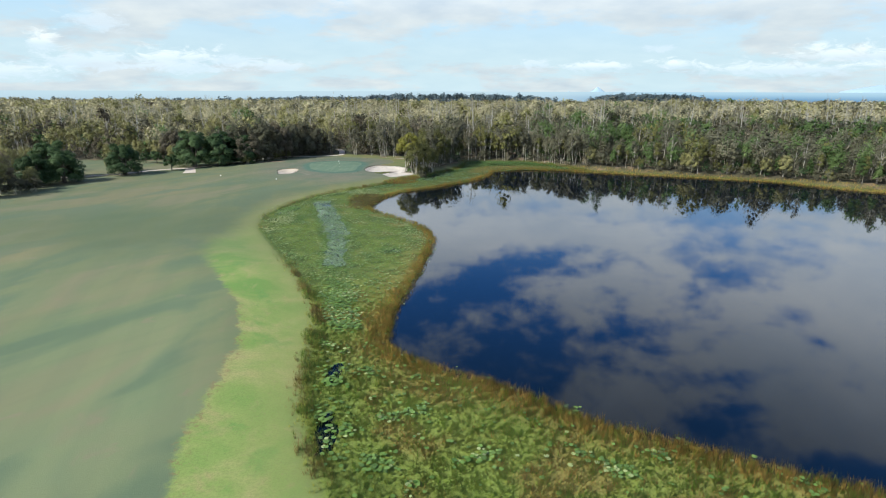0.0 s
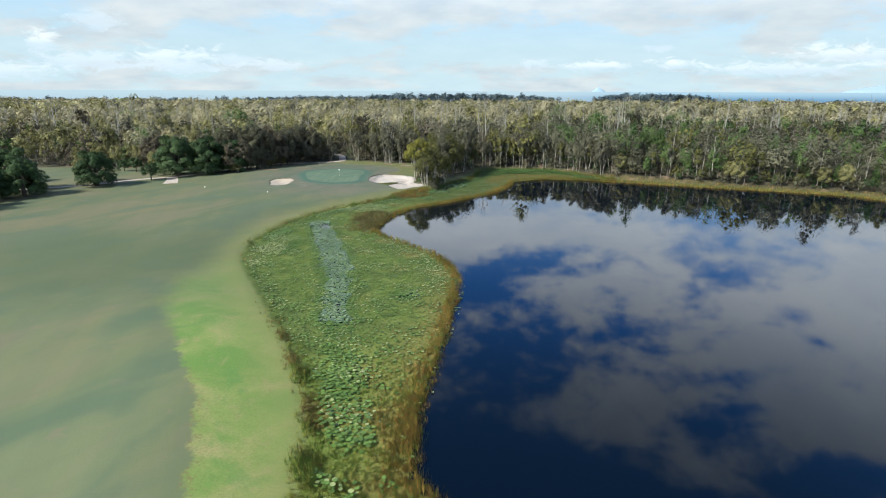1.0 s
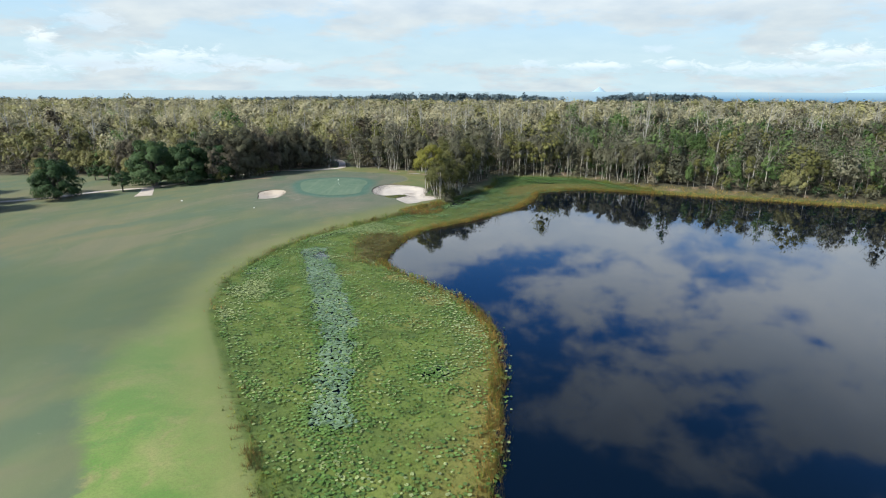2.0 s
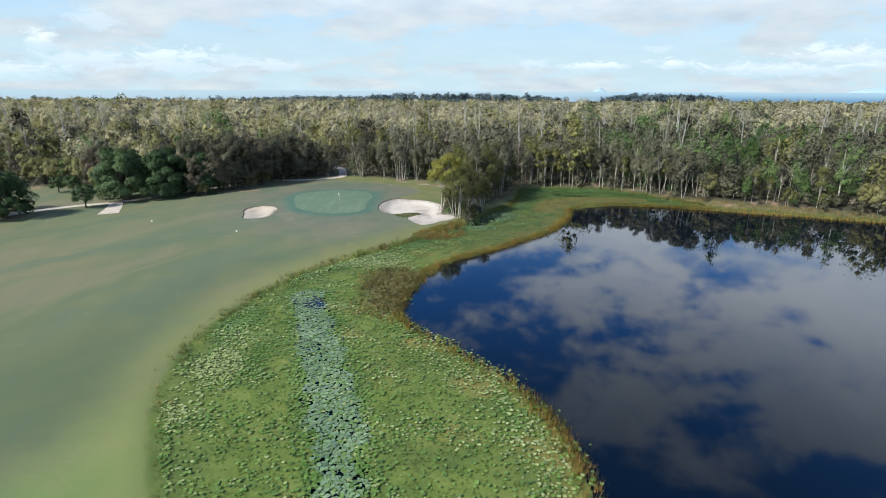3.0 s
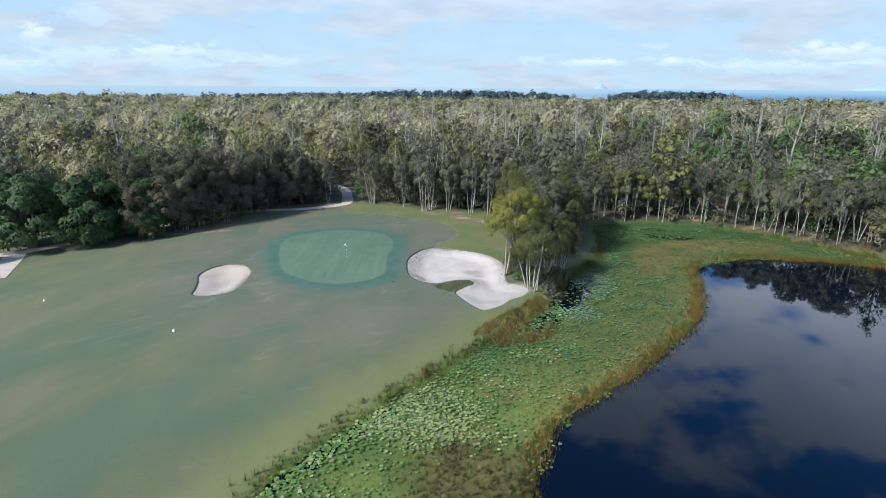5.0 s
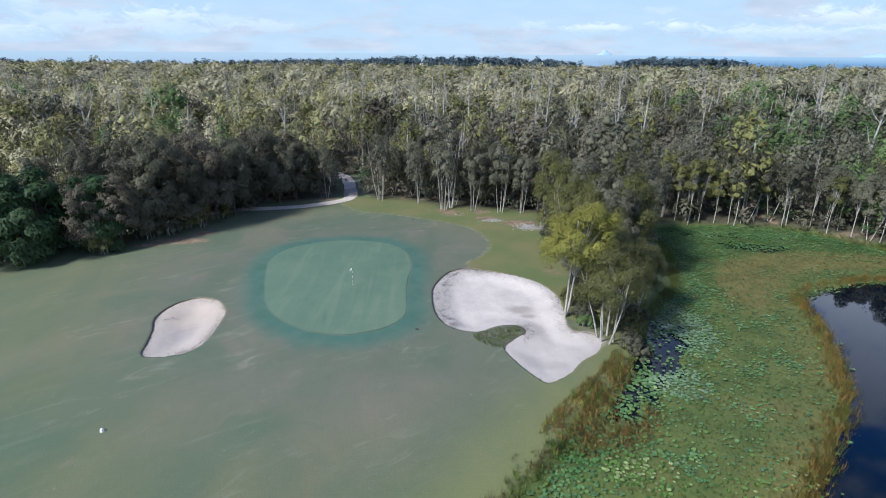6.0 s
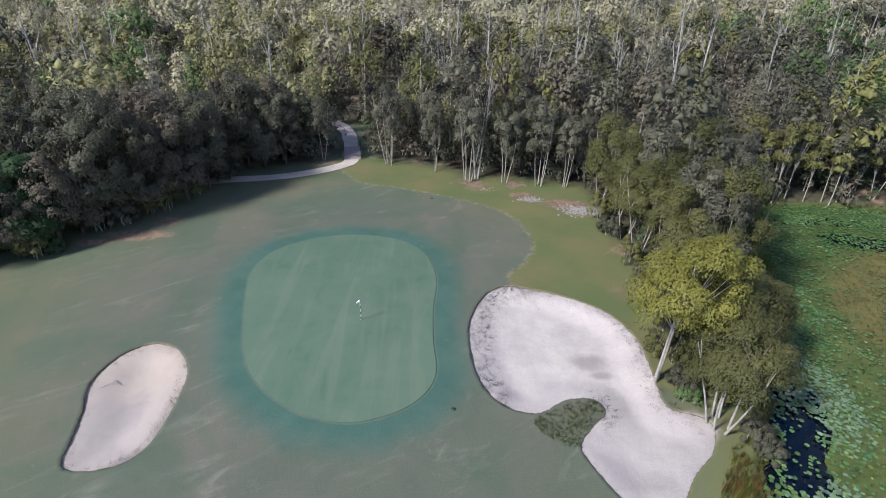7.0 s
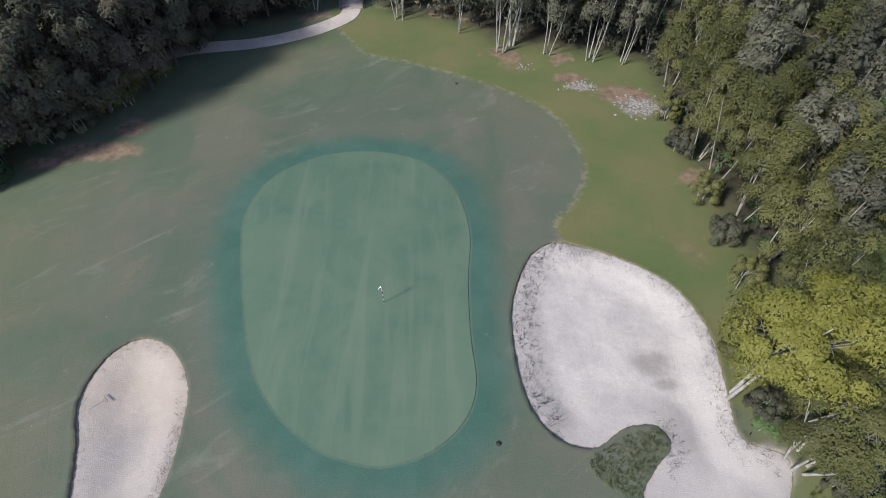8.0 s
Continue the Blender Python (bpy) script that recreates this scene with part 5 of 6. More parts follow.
NEAR_WOOD = spline([(-135, 190), (-100, 262), (-20, 275), (70, 262), (150, 190), (150, 140), (60, 140), (-60, 140), (-135, 140)], 3)
for label, y0, y1, gap, k, leaf, sides, seed, hh in (
        ("dense mixed grey-green woodland behind the golf green", 140, 276, 5.0, 510, 0.178, 4, 100, 11.5),
        ("grey-green woodland farther from the fairway", 140, 290, 5.0, 150, 0.37, 4, 101, 11.5),
        ("mixed woodland with pale crowns and trunks", 290, 385, 5.8, 220, 0.29, 4, 107, 12.0),
        ("woodland canopy with pale trunks in sunlight", 385, 560, 7.0, 70, 0.66, 3, 102, 12.0),
        ("distant hazy woodland reaching the skyline", 560, 900, 9.0, 40, 1.05, 0, 103, 9.8)):
    q, r = scatter(y0, y1, gap, seed)
    d = signed(forest, q)
    q = q[d < -2.5]
    close = signed(NEAR_WOOD, q) < 0
    q = q[close] if seed == 100 else (q[~close] if seed == 101 else q)
    q = q[np.abs(q[:, 0] + 15) < 215] if seed == 107 else q
    z = only_land(q)
    size = r.uniform(0.62, 1.20, len(q)) * (1 + 0.16 * waves(q, 45, 30))
    tall = (r.uniform(0, 1, len(q)) < 0.05) & (q[:, 1] < 480)
    size = np.where(tall, size * 1.25, size)
    kinds = [rough_tree(seed * 7 + i, hh, hh * ((0.22 if i % 3 else 0.06) if seed in (100, 101) else 0.40), gap * (0.90, 0.48, 0.58, 0.72, 0.44)[i % 5], int(k * (1.7, 0.8, 1.0, 1.3, 0.7)[i % 5]), leaf, 0.5 if i % 4 == 3 else 0.1, 1.0 if i % 3 == 1 else 0.0, sides) for i in range(9)]
    mats = leaf_tones(q, r)
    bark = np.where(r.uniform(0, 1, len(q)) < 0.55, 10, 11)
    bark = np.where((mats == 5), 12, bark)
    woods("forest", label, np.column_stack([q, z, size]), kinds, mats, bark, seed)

# bare pale trunks that stand out of the canopy
def snag(seed):
    r = np.random.RandomState(seed)
    heap = Heap()
    h = r.uniform(12.5, 15.5)
    lean = np.array((r.uniform(-0.9, 0.9), r.uniform(-0.9, 0.9), 0))
    rings = [(lean * t * t + (0, 0, h * t), 0.23 * (1.15 - t)) for t in (0, 0.3, 0.55, 0.8, 1.0)]
    v, f = tube(rings, 5)
    heap.add(v, halves(f), 0)
    for i in range(8):
        at, g = rings[1 + i % 3]
        at = at + (0, 0, r.uniform(0, 2.0))
        tip = at + unit(r, 1)[0] * (2.2, 2.2, 0.4) + (0, 0, r.uniform(1.6, 3.2))
        mid = (at + tip) / 2 + (0, 0, -0.3)
        v, f = tube([(at, g * 0.6), (mid, g * 0.4), (tip, 0.03)], 4)
        heap.add(v, halves(f), 0)
    c = rings[3][0] + unit(r, 40) * (1.6, 1.6, 1.9)
    v, f, soft = leaves_at(r, c, 0.2, unit(r, 40))
    heap.add(v, f, 1, soft)
    return heap.arrays()


r = np.random.RandomState(105)
q = np.stack([r.uniform(-260, 330, 900), r.uniform(236, 520, 900)], 1)
q = q[(signed(forest, q) < -9) & (np.abs(q[:, 0]) < q[:, 1] * 0.8) & (r.uniform(0, 1, 900) < 0.30 + 0.55 * smooth(waves(q, 90, 23), -0.2, 0.8) * smooth(q[:, 1], 235, 300))]
woods("dead_trees", "pale bare-trunked trees standing out of the canopy", np.column_stack([q, only_land(q), r.uniform(1.05, 1.42, len(q))]), [snag(970 + i) for i in range(7)],
      np.full(len(q), 5), np.full(len(q), 12), 106)

# undergrowth that closes the forest's foot
q, r = scatter(140, 290, 2.6, 104)
d = signed(forest, q)
q = q[(d < 0.3) & (d > -16) & (np.abs(q[:, 0]) < 150)]
kinds = [rough_tree(960 + i, 3.2, 0.1, 1.7, 90, 0.19, 0.2, 0, 0) for i in range(5)]
woods("undergrowth", "tangled dark undergrowth at the forest foot", np.column_stack([q, only_land(q), r.uniform(0.5, 1.25, len(q))]), kinds,
      np.array([0, 2, 4, 2, 0, 7])[r.randint(0, 6, len(q))], np.full(len(q), 11), 104)

# wooded rises on the skyline, distance haze put into their blue leaf colour
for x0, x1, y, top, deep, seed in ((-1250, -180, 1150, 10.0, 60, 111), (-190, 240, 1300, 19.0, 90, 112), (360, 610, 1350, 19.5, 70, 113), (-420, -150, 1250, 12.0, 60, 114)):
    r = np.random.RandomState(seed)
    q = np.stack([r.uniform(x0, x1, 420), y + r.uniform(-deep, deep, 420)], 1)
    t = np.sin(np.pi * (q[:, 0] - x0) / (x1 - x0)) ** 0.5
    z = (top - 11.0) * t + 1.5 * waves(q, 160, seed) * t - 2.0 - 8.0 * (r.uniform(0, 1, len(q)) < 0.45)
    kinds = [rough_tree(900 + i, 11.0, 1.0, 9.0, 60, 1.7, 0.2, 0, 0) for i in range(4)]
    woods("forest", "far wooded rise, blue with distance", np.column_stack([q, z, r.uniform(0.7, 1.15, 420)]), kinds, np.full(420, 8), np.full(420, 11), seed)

# dead white trees standing above the canopy
q = np.array([(rnd.uniform(-150, 260), rnd.uniform(240, 420)) for _ in range(60)])
for x, y in q[signed(forest, q) < -10][:40]:
    plant("bare", x, y, rnd.uniform(1.05, 1.3), turn())

# far hills on the skyline, with the blue of the haze put into their colour
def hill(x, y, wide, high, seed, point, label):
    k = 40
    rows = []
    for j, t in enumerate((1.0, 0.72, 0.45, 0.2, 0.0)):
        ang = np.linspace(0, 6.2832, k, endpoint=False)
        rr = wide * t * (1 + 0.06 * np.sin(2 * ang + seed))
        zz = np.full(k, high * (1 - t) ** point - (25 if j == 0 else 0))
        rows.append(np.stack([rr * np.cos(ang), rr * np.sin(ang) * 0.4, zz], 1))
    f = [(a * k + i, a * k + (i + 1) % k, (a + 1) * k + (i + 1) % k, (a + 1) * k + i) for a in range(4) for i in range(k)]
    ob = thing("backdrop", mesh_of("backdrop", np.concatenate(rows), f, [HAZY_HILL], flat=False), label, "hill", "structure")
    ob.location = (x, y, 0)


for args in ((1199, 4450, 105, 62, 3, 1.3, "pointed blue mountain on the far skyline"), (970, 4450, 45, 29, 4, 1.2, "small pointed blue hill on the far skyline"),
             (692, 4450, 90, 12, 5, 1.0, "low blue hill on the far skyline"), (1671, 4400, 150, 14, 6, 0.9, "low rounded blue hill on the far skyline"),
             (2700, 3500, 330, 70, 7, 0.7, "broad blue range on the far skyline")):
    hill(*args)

# a glowing sheet added for the hazy lowland and sea that close the view, far behind the woods
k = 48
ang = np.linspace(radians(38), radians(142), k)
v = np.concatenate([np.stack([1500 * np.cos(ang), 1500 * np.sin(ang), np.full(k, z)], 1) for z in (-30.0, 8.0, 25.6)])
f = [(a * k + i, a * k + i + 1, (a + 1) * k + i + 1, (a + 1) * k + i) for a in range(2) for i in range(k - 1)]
thing("backdrop", mesh_of("backdrop", v, f, [HAZE_BAND]), "glowing pale blue backdrop of haze and lowland on the horizon", "horizon", "structure")

# ---------------------------------------------------------------- the marsh: reeds, water plants, lily pads


def tuft(seed, h, k, wide, bend):
    """A tuft of tapering blades."""
    r = np.random.RandomState(seed)
    v, f = [], []
    for i in range(k):
        ang, off = r.uniform(0, 6.283), r.uniform(0, 0.22)
        d = np.array((math.cos(ang), math.sin(ang), 0))
        s = np.array((-d[1], d[0], 0)) * wide * r.uniform(0.6, 1.2)
        foot = d * off + (0, 0, -0.05)
        hh = h * r.uniform(0.6, 1.2)
        tip = foot + d * bend * hh * r.uniform(0.4, 1.4) + (0, 0, hh)
        o = len(v)
        v += [foot - s * 1.3, foot + s * 1.3, tip]
        f.append((o, o + 1, o + 2))
    return np.array(v), np.array(f)


def pad_shape(k=6):
    """A round lily pad with a notch, slightly dished, as quads."""
    v = [(0, 0, 0.0)]
    for i in range(k + 1):
        ang = 0.22 + (6.283 - 0.44) * i / k
        v.append((math.cos(ang), math.sin(ang), 0.06))
    return np.array(v), np.array([(0, 1 + i, 2 + i, 3 + i) for i in range(0, k, 2)])


def sow(name, label, category, spots, shapes, mats, index, seed, tilt=0.0):
    """Many small plants as one mesh. spots: x, y, z, size."""
    r = np.random.RandomState(seed)
    heap = Heap()
    pick = r.randint(0, len(shapes), len(spots))
    for k, (v, f) in enumerate(shapes):
        sel = np.nonzero(pick == k)[0]
        ang, s = r.uniform(0, 6.283, len(sel)), spots[sel, 3]
        ca, sa = (np.cos(ang) * s)[:, None], (np.sin(ang) * s)[:, None]
        tx, ty = r.normal(0, tilt + 1e-6, (len(sel), 1)), r.normal(0, tilt + 1e-6, (len(sel), 1))
        x, y = v[None, :, 0] * ca - v[None, :, 1] * sa, v[None, :, 0] * sa + v[None, :, 1] * ca
        z = v[None, :, 2] * s[:, None] + np.abs(x * tx + y * ty) + spots[sel, 2][:, None]
        vv = np.stack([x + spots[sel, 0][:, None], y + spots[sel, 1][:, None], z], 2).reshape(-1, 3)
        ff = (f[None] + (np.arange(len(sel)) * len(v))[:, None, None]).reshape(-1, f.shape[1])
        heap.add(vv, ff, np.repeat(index[sel], len(f)), np.repeat(unit_rows(unit(r, len(sel)) * 0.35 + (0, 0, 1.0)), len(v), axis=0))
    return thing(name, heap.mesh(name, mats), label, category, "stuff")


r = np.random.RandomState(77)
field = np.stack([r.uniform(-43, 50, 760000), r.uniform(22, 219, 760000)], 1)
fw = signed(wet, field)
field, fw = field[fw < 1.6], fw[fw < 1.6]
fl = signed(lake, field)
field, fw, fl = field[fl > -1.6], fw[fl > -1.6], fl[fl > -1.6]
g_gold, g_deep, brown = growth(field, fw, fl)
fz = only_land(field)
pool = np.min([near_line(field, ax, ay, bx, by) - rr for ax, ay, bx, by, rr in POOLS], axis=0)
near = smooth(-field[:, 1], -80, -60)
w1, w2 = waves(field, 9, 41), waves(field, 4, 42)
u = r.uniform(0, 1, len(field))

# lily pads: thick over the channels, along the bank and towards the lake, thin in the near reeds
pads = 0.07 + 0.34 * smooth(w1 + 0.5 * w2, -0.1, 1.1)
pads = np.maximum(pads, 0.85 * smooth(-pool, -3.0, 0.2))
pads = np.maximum(pads, 0.50 * smooth(-np.hypot((field[:, 0] + 34.5) / 3.4, (field[:, 1] - 116) / 7), -1.3, -0.7))
white_patch = smooth(-np.hypot((field[:, 0] + 24.0) / 5.5, (field[:, 1] - 149.0) / 5), -1.25, -0.6)
pads = np.maximum(pads, 0.70 * white_patch)
pads = np.maximum(pads, 0.36 * smooth(-near_line(field, -6, 114, -16, 122), -5.5, -1))
north_part = smooth(field[:, 1], 150, 160)
pads = np.where(north_part > 0, pads * (1 - north_part) + north_part * (0.05 + 0.5 * smooth(w1 + 0.6 * w2, 0.1, 1.0) + 0.3 * smooth(fw, -7, -2) + 0.3 * smooth(field[:, 1], 202, 208)), pads)
tongue = smooth(-near_line(field, -12.5, 60, -18.0, 85) + 0.8 * w2, -3.2, -0.8)
clusters = smooth(waves(field, 6, 47) + 0.4 * w2, 0.6, 1.25)
pads = np.maximum(pads * (1 - 0.93 * near), 0.36 * near * clusters)
pads = np.maximum(pads, 0.50 * tongue)
lake_side = np.exp(-((fl - 2.8) / 2.6) ** 2) * smooth(field[:, 1], 86, 98) * smooth(-field[:, 1], -124, -114)
pads = np.maximum(pads, 0.34 * lake_side)
chill = smooth(-np.hypot((field[:, 0] + 1.0) / 3.6, (field[:, 1] - 181.5) / 5.5), -1.3, -0.6)
chill = np.maximum(chill, smooth(-np.hypot((field[:, 0] + 5.4) / 2.6, (field[:, 1] - 171.0) / 3.0), -1.3, -0.6))
pads = np.maximum(pads, 0.60 * chill)
shore = smooth(field[:, 0], 14, 18) * smooth(-field[:, 0], -36, -30) * smooth(field[:, 1], 187, 190) * np.exp(-((fl - 0.2) / 0.9) ** 2)
pads *= (1 - 0.93 * brown) * (1 - g_gold * (0.45 + 0.4 * north_part)) * smooth(fl, -1.2, 0.4) * smooth(-fw, 0.2, 1.4)
dark_pool = smooth(-np.hypot((field[:, 0] + 29.8) / 1.5, (field[:, 1] - 130.5) / 2.2), -1.2, -0.7)
dark_pool = np.maximum(dark_pool, smooth(-near_line(field, -6.2, 173.5, -3.4, 178.5), -1.9, -0.9))
pads *= 1 - 0.88 * dark_pool
pads = np.maximum(pads, 0.6 * shore)
sel = u < pads * 1.0
spots = np.column_stack([field[sel], np.full(sel.sum(), WATER_Z + 0.075) + r.uniform(0, 0.16, sel.sum()) * (1 + near[sel]), r.uniform(0.075, 0.175, sel.sum()) * (1 + 0.2 * smooth(-pool[sel], -1.0, 0.3)) * (1 + 0.35 * near[sel])])
pale = (r.uniform(0, 1, sel.sum()) < 0.12 + 0.18 * w1[sel] + 0.40 * lake_side[sel] + 0.7 * shore[sel] + 0.65 * white_patch[sel] + 0.75 * smooth(-np.hypot((field[sel][:, 0] + 35.8) / 2.8, (field[sel][:, 1] - 111.5) / 7.5), -1.2, -0.7)).astype(int)
north = spots[:, 1] > 158 + 4 * w1[sel]
pale = np.where(north & (r.uniform(0, 1, len(pale)) < 0.82), 2, pale)
channel = np.min([near_line(field[sel], ax, ay, bx, by) - rr for ax, ay, bx, by, rr in POOLS[:4]], axis=0)
shine = (channel < 0.5 + 0.6 * w2[sel]) & (r.uniform(0, 1, len(pale)) < 0.8)
shine |= r.uniform(0, 1, len(pale)) < 0.75 * chill[sel]
pale = np.where(shine, 3, pale)
far_from = np.hypot(spots[:, 0] + 29, spots[:, 1] - 122)
single = np.argsort(far_from)[:280]
rest = np.ones(len(spots), bool)
rest[single] = False
shape = pad_shape()
bed = sow("lily_pads", "floating green and pale lily pads crowding the marsh water", "lily pads", spots[rest], [shape], [PAD_GREEN, PAD_PALE, PAD_DEEP, PAD_SHINE], pale[rest], 5, 0.10)
sets = [mesh_of("lily_pad", shape[0], shape[1], [m]) for m in (PAD_GREEN, PAD_PALE, PAD_DEEP, PAD_SHINE)]
for k in single:
    x, y, z, s = (float(q) for q in spots[k])
    ob = piece("lily_pad", sets[pale[k]], bed)
    ob.matrix_basis = pose(x, y, z, r.uniform(-6, 6), r.uniform(-6, 6), r.uniform(0, 360)) @ Matrix.Scale(s, 4)

# reeds and water grass
u = r.uniform(0, 1, len(field))
shore_reeds = np.exp(-((fl - 0.4) / (0.9 + 0.7 * near)) ** 2) * (0.8 + 0.3 * w1) * (1 - 0.6 * smooth(-near_line(field, -6, 112, -16, 122), -3.5, -1))
bank = np.exp(-((fw + 0.1) / 0.8) ** 2) * (0.9 + 0.4 * w2) * smooth(-fl, -30, -3)
bank = np.maximum(bank, smooth(-np.hypot((field[:, 0] + 15) / 5, (field[:, 1] - 167) / 5), -1.3, -0.8) * 0.9)
bank = np.maximum(bank, smooth(-np.hypot((field[:, 0] + 10.9) / 2.0, (field[:, 1] - 172.8) / 2.6), -1.3, -0.8) * 0.9)
rusty = np.exp(-(np.hypot((field[:, 0] + 38.4) / 1.6, (field[:, 1] - 108) / 4)) ** 2)
tall = [tuft(200 + i, 1.0, 9, 0.018, 0.34) for i in range(6)]
short = [tuft(210 + i, 0.46, 7, 0.022, 0.75) for i in range(6)]
sel = (u < shore_reeds * 0.42 + 0.10 * brown) & (fl > -0.8) & (fw < 0.4)
spots = np.column_stack([field[sel], fz[sel], r.uniform(0.5, 1.05, sel.sum()) * (1 - 0.3 * brown[sel])])
sow("reeds", "golden brown reeds along the lake shore", "reeds", spots, tall, [REED_GOLD, REED_OLIVE, REED_DARK], np.where(r.uniform(0, 1, sel.sum()) < brown[sel] * 0.8 + 0.12, 2, (r.uniform(0, 1, sel.sum()) < 0.30).astype(int)), 6)
sel = (u > 1 - bank * 0.72) & (fl > 1.0)
spots = np.column_stack([field[sel], fz[sel], r.uniform(0.4, 1.0, sel.sum()) * (0.8 + 0.25 * w2[sel])])
sow("reeds", "tangled olive and brown reeds along the fairway bank", "reeds", spots, tall, [REED_OLIVE, REED_DARK, REED_GREEN, REED_DEEP, REED_GOLD, REED_RUST],
    np.where((np.hypot(field[sel][:, 0] + 14, field[sel][:, 1] - 168.5) < 7.5) & (r.uniform(0, 1, sel.sum()) < 0.75) | (rusty[sel] > 0.4), np.where(fw[sel] + 0.8 * w2[sel] < 0.2, r.choice([5, 5, 1, 4], sel.sum()), r.choice([0, 0, 1, 4, 5], sel.sum())),
             np.where(r.uniform(0, 1, sel.sum()) < 0.6, np.where(w1[sel] > 0.15, 1, np.where(w2[sel] > 0.0, 3, 0)), r.choice([0, 1, 1, 3], sel.sum()))), 7)
u = r.uniform(0, 1, len(field))
green = (0.42 + 0.25 * smooth(w2, -0.3, 0.8) + 0.30 * near) * (1 - 0.85 * smooth(-pool, -0.5, 0.5)) * smooth(fl, -0.6, 0.6) * (1 - 0.35 * brown)
sel = (u < green * 0.62 * (1 - 0.75 * np.clip(pads * 1.6, 0, 1) * (1 - 0.5 * near))) & (fw < -0.3)
spots = np.column_stack([field[sel], np.maximum(fz[sel], WATER_Z), r.uniform(0.55, 1.25, sel.sum()) * (1 - 0.4 * tongue[sel]) * (0.42 + 0.40 * near[sel] + 0.3 * brown[sel])])
chance = r.uniform(0, 1, sel.sum())
kind = np.where(chance < 0.30 + 0.3 * w1[sel] + 0.25 * near[sel], 1, 0)
kind = np.where(chance > 1 - 0.85 * g_deep[sel], 2, kind)
kind = np.where(chance < 0.85 * g_gold[sel], np.where(r.uniform(0, 1, sel.sum()) < 0.7, 3, 1), kind)
kind = np.where(r.uniform(0, 1, sel.sum()) < 0.85 * brown[sel], 4, kind)
sow("water_grass", "bright green and golden water grass filling the marsh", "water grass", spots, short, [REED_GREEN, REED_OLIVE, REED_DEEP, REED_GOLD, REED_DARK], kind, 8)

# dry grass hanging over the bunker's far rim, and rank grass in its notch
r = np.random.RandomState(31)
q = np.stack([r.uniform(-29, -12, 26000), r.uniform(176, 196, 26000)], 1)
d = signed(right_sand, q)
rim = (d < 0.15) & (d > -2.6) & ((q[:, 0] < -25.2) | ((q[:, 1] > 189.0) & (q[:, 0] < -21))) & (r.uniform(0, 1, len(q)) < 0.30 * smooth(d, -2.8, -0.6))
rim |= (d < 0.3) & (d > -1.6) & ((q[:, 0] > -19) | (q[:, 1] > 191)) & (r.uniform(0, 1, len(q)) < 0.30 * smooth(d, -1.7, 0.2))
spots = np.column_stack([q[rim], sand_height(q[rim]) + 0.01, r.uniform(0.35, 0.8, rim.sum())])
low = [tuft(230 + i, 0.26, 5, 0.014, 1.5) for i in range(4)]
sow("dry_grass", "dry dark grass straggling over the bunker sand", "grass", spots, low, [DRY_GRASS], np.zeros(rim.sum(), int), 32)
q = np.stack([r.uniform(-57.5, -49, 9000), r.uniform(172, 186, 9000)], 1)
d = signed(left_sand, q)
rim = (d < 0.1) & (d > -0.9) & (r.uniform(0, 1, len(q)) < smooth(d, -1.0, 0.1) * (0.15 + 0.5 * smooth(q[:, 0], -52.5, -50.5) * smooth(-q[:, 1], -181, -178)))
spots = np.column_stack([q[rim], sand_height(q[rim]) + 0.01, r.uniform(0.3, 0.75, rim.sum())])
sow("dry_grass", "dry brown grass fringing the small bunker", "grass", spots, low, [DRY_GRASS, REED_DARK], (r.uniform(0, 1, rim.sum()) < 0.4).astype(int), 35)
q = np.stack([r.uniform(-24.5, -17.5, 1500), r.uniform(174.5, 180, 1500)], 1)
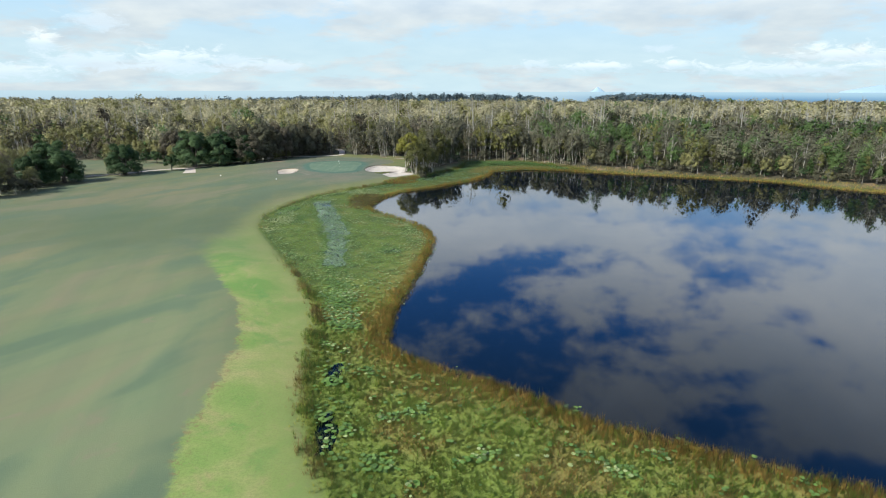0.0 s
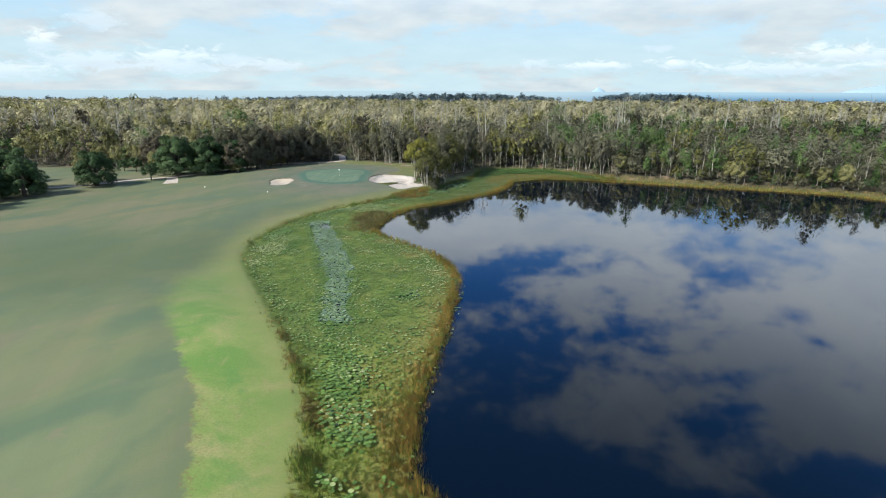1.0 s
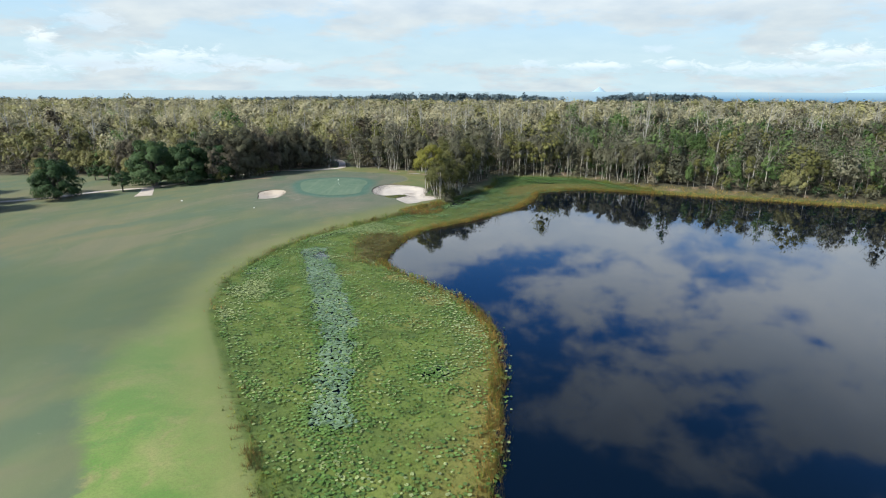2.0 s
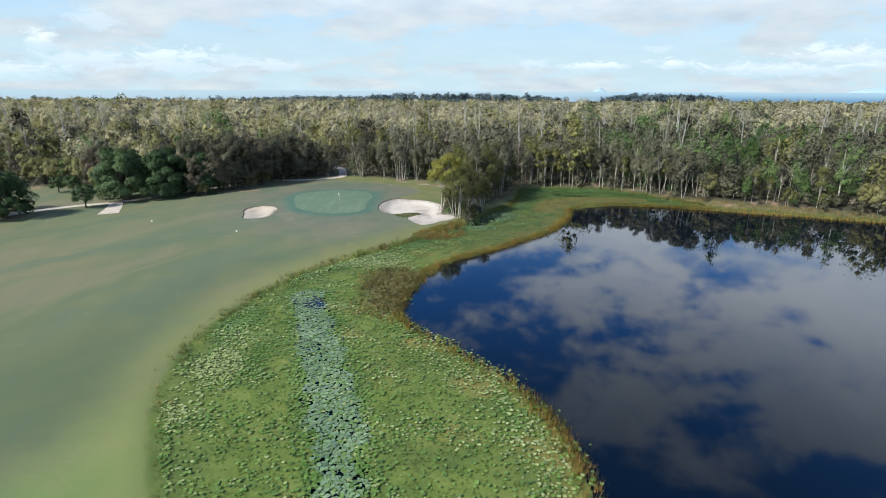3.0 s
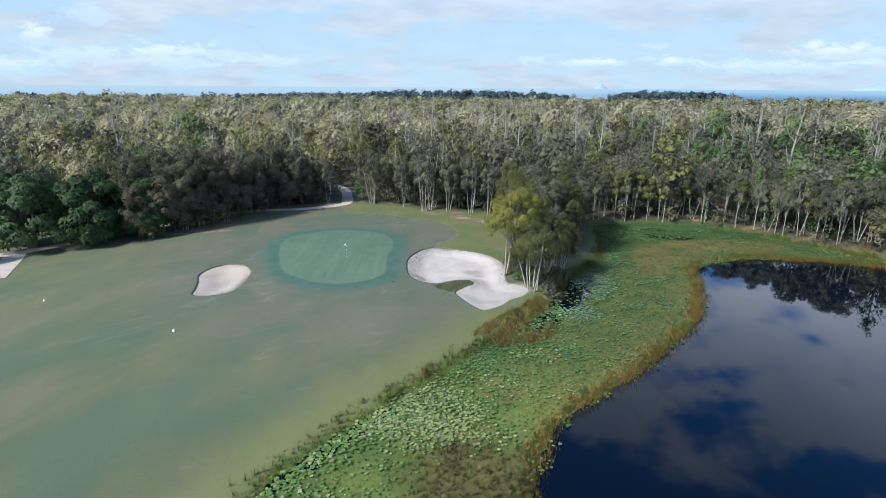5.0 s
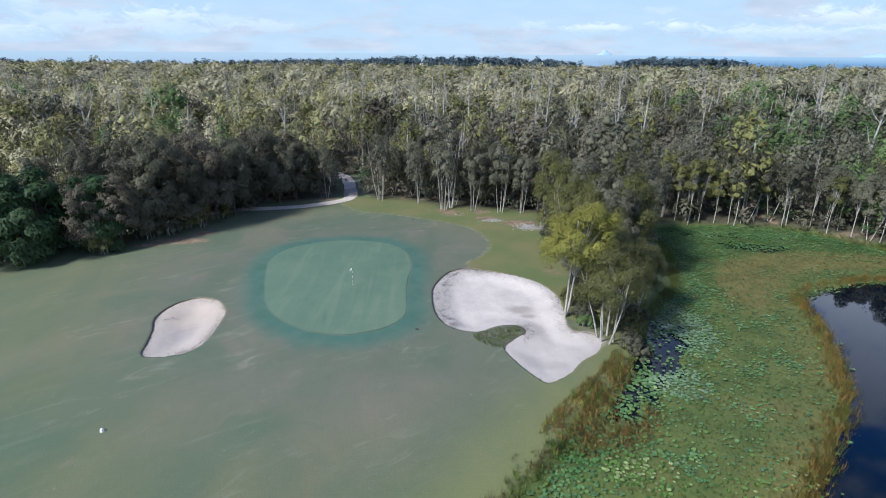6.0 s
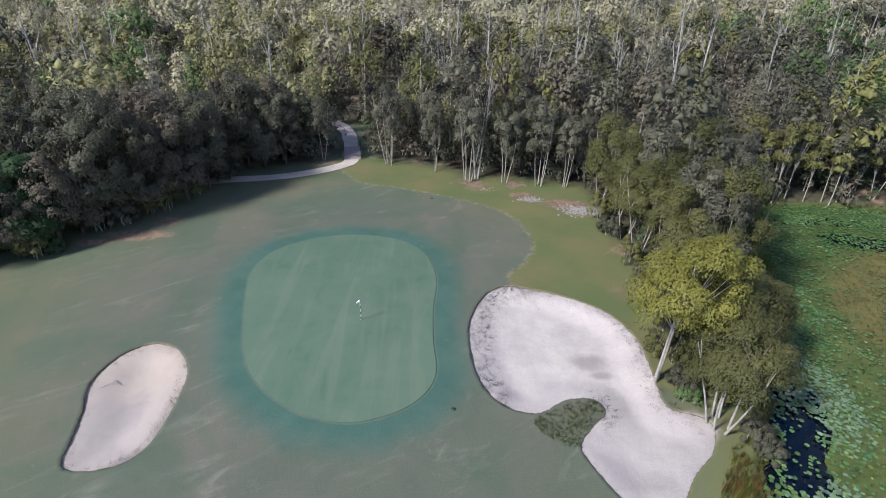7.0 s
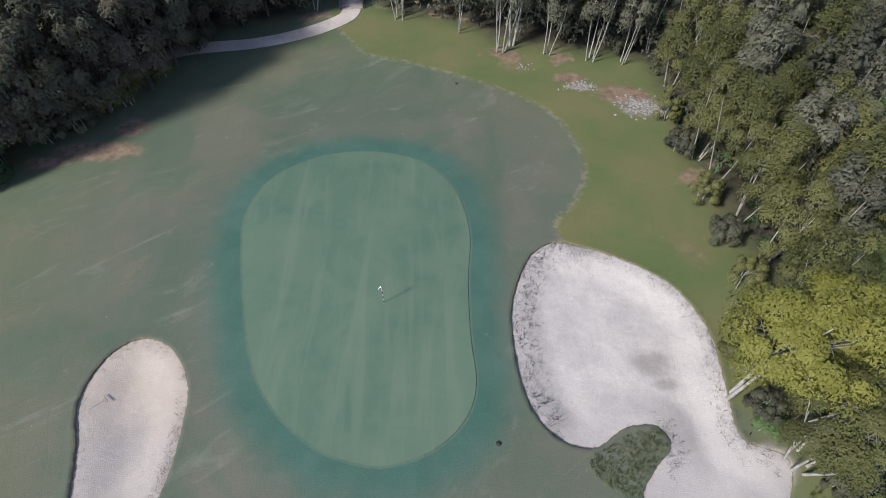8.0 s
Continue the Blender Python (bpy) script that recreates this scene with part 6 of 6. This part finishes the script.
d, inside = signed(right_sand, q), signed(spline([(-23.8, 176.7), (-21, 178.6), (-18.8, 179), (-18.6, 177.9), (-20.2, 176), (-21.4, 174.6)], 4), q)
sel = (inside < 0) & (d > 0.05)
spots = np.column_stack([q[sel], only_land(q[sel]), r.uniform(0.3, 0.6, sel.sum())])
sow("rank_grass", "rank olive grass in the bunker's notch", "grass", spots, short, [RANK_GRASS], np.zeros(sel.sum(), int), 33)

# pale stones on the bare ground behind the green


def stone_mesh(seed):
    bm = bmesh.new()
    bmesh.ops.create_icosphere(bm, subdivisions=1, radius=1)
    rr = random.Random(seed)
    for vert in bm.verts:
        vert.co *= rr.uniform(0.75, 1.2)
        vert.co.z *= 0.55
    me = bpy.data.meshes.new("stone")
    bm.to_mesh(me)
    bm.free()
    me.materials.append(STONE)
    return me


stones = [stone_mesh(i) for i in range(4)]
bed = base_empty("stone_scatter", (-13, 214, 0), "scatter of pale stones on bare ground behind the green", "stones")
bed.location = (0, 0, 0)
for i in range(230):
    cx, cy, sx, sy = ((-12.4, 213.0, 1.4, 0.9), (-18.4, 216.4, 1.0, 0.45), (-24.0, 220.0, 0.6, 0.4))[0 if i < 160 else (1 if i < 215 else 2)]
    x, y = rnd.gauss(cx, sx), rnd.gauss(cy, sy)
    ob = piece("stone", stones[i % 4], bed)
    ob.matrix_basis = pose(x, y, float(only_land(np.array([(x, y)]))[0]) + 0.02, 0, 0, rnd.uniform(0, 360)) @ Matrix.Scale(rnd.uniform(0.05, 0.16), 4)

# dry reeds and sedge on the far bank
r = np.random.RandomState(41)
q = np.stack([r.uniform(45, 135, 60000), r.uniform(148, 204, 60000)], 1)
dl2, df2 = signed(lake, q), signed(forest, q)
sel = (dl2 > -0.7) & (df2 > -0.5) & (r.uniform(0, 1, len(q)) < 0.25 + 0.5 * np.exp(-(dl2 / 1.2) ** 2))
spots = np.column_stack([q[sel], np.maximum(only_land(q[sel]), WATER_Z), r.uniform(0.4, 0.85, sel.sum())])
sow("reeds", "dry brown sedge along the far bank", "reeds", spots, tall, [REED_GOLD, REED_OLIVE, REED_DARK], r.choice([0, 0, 1, 2], sel.sum()), 42)
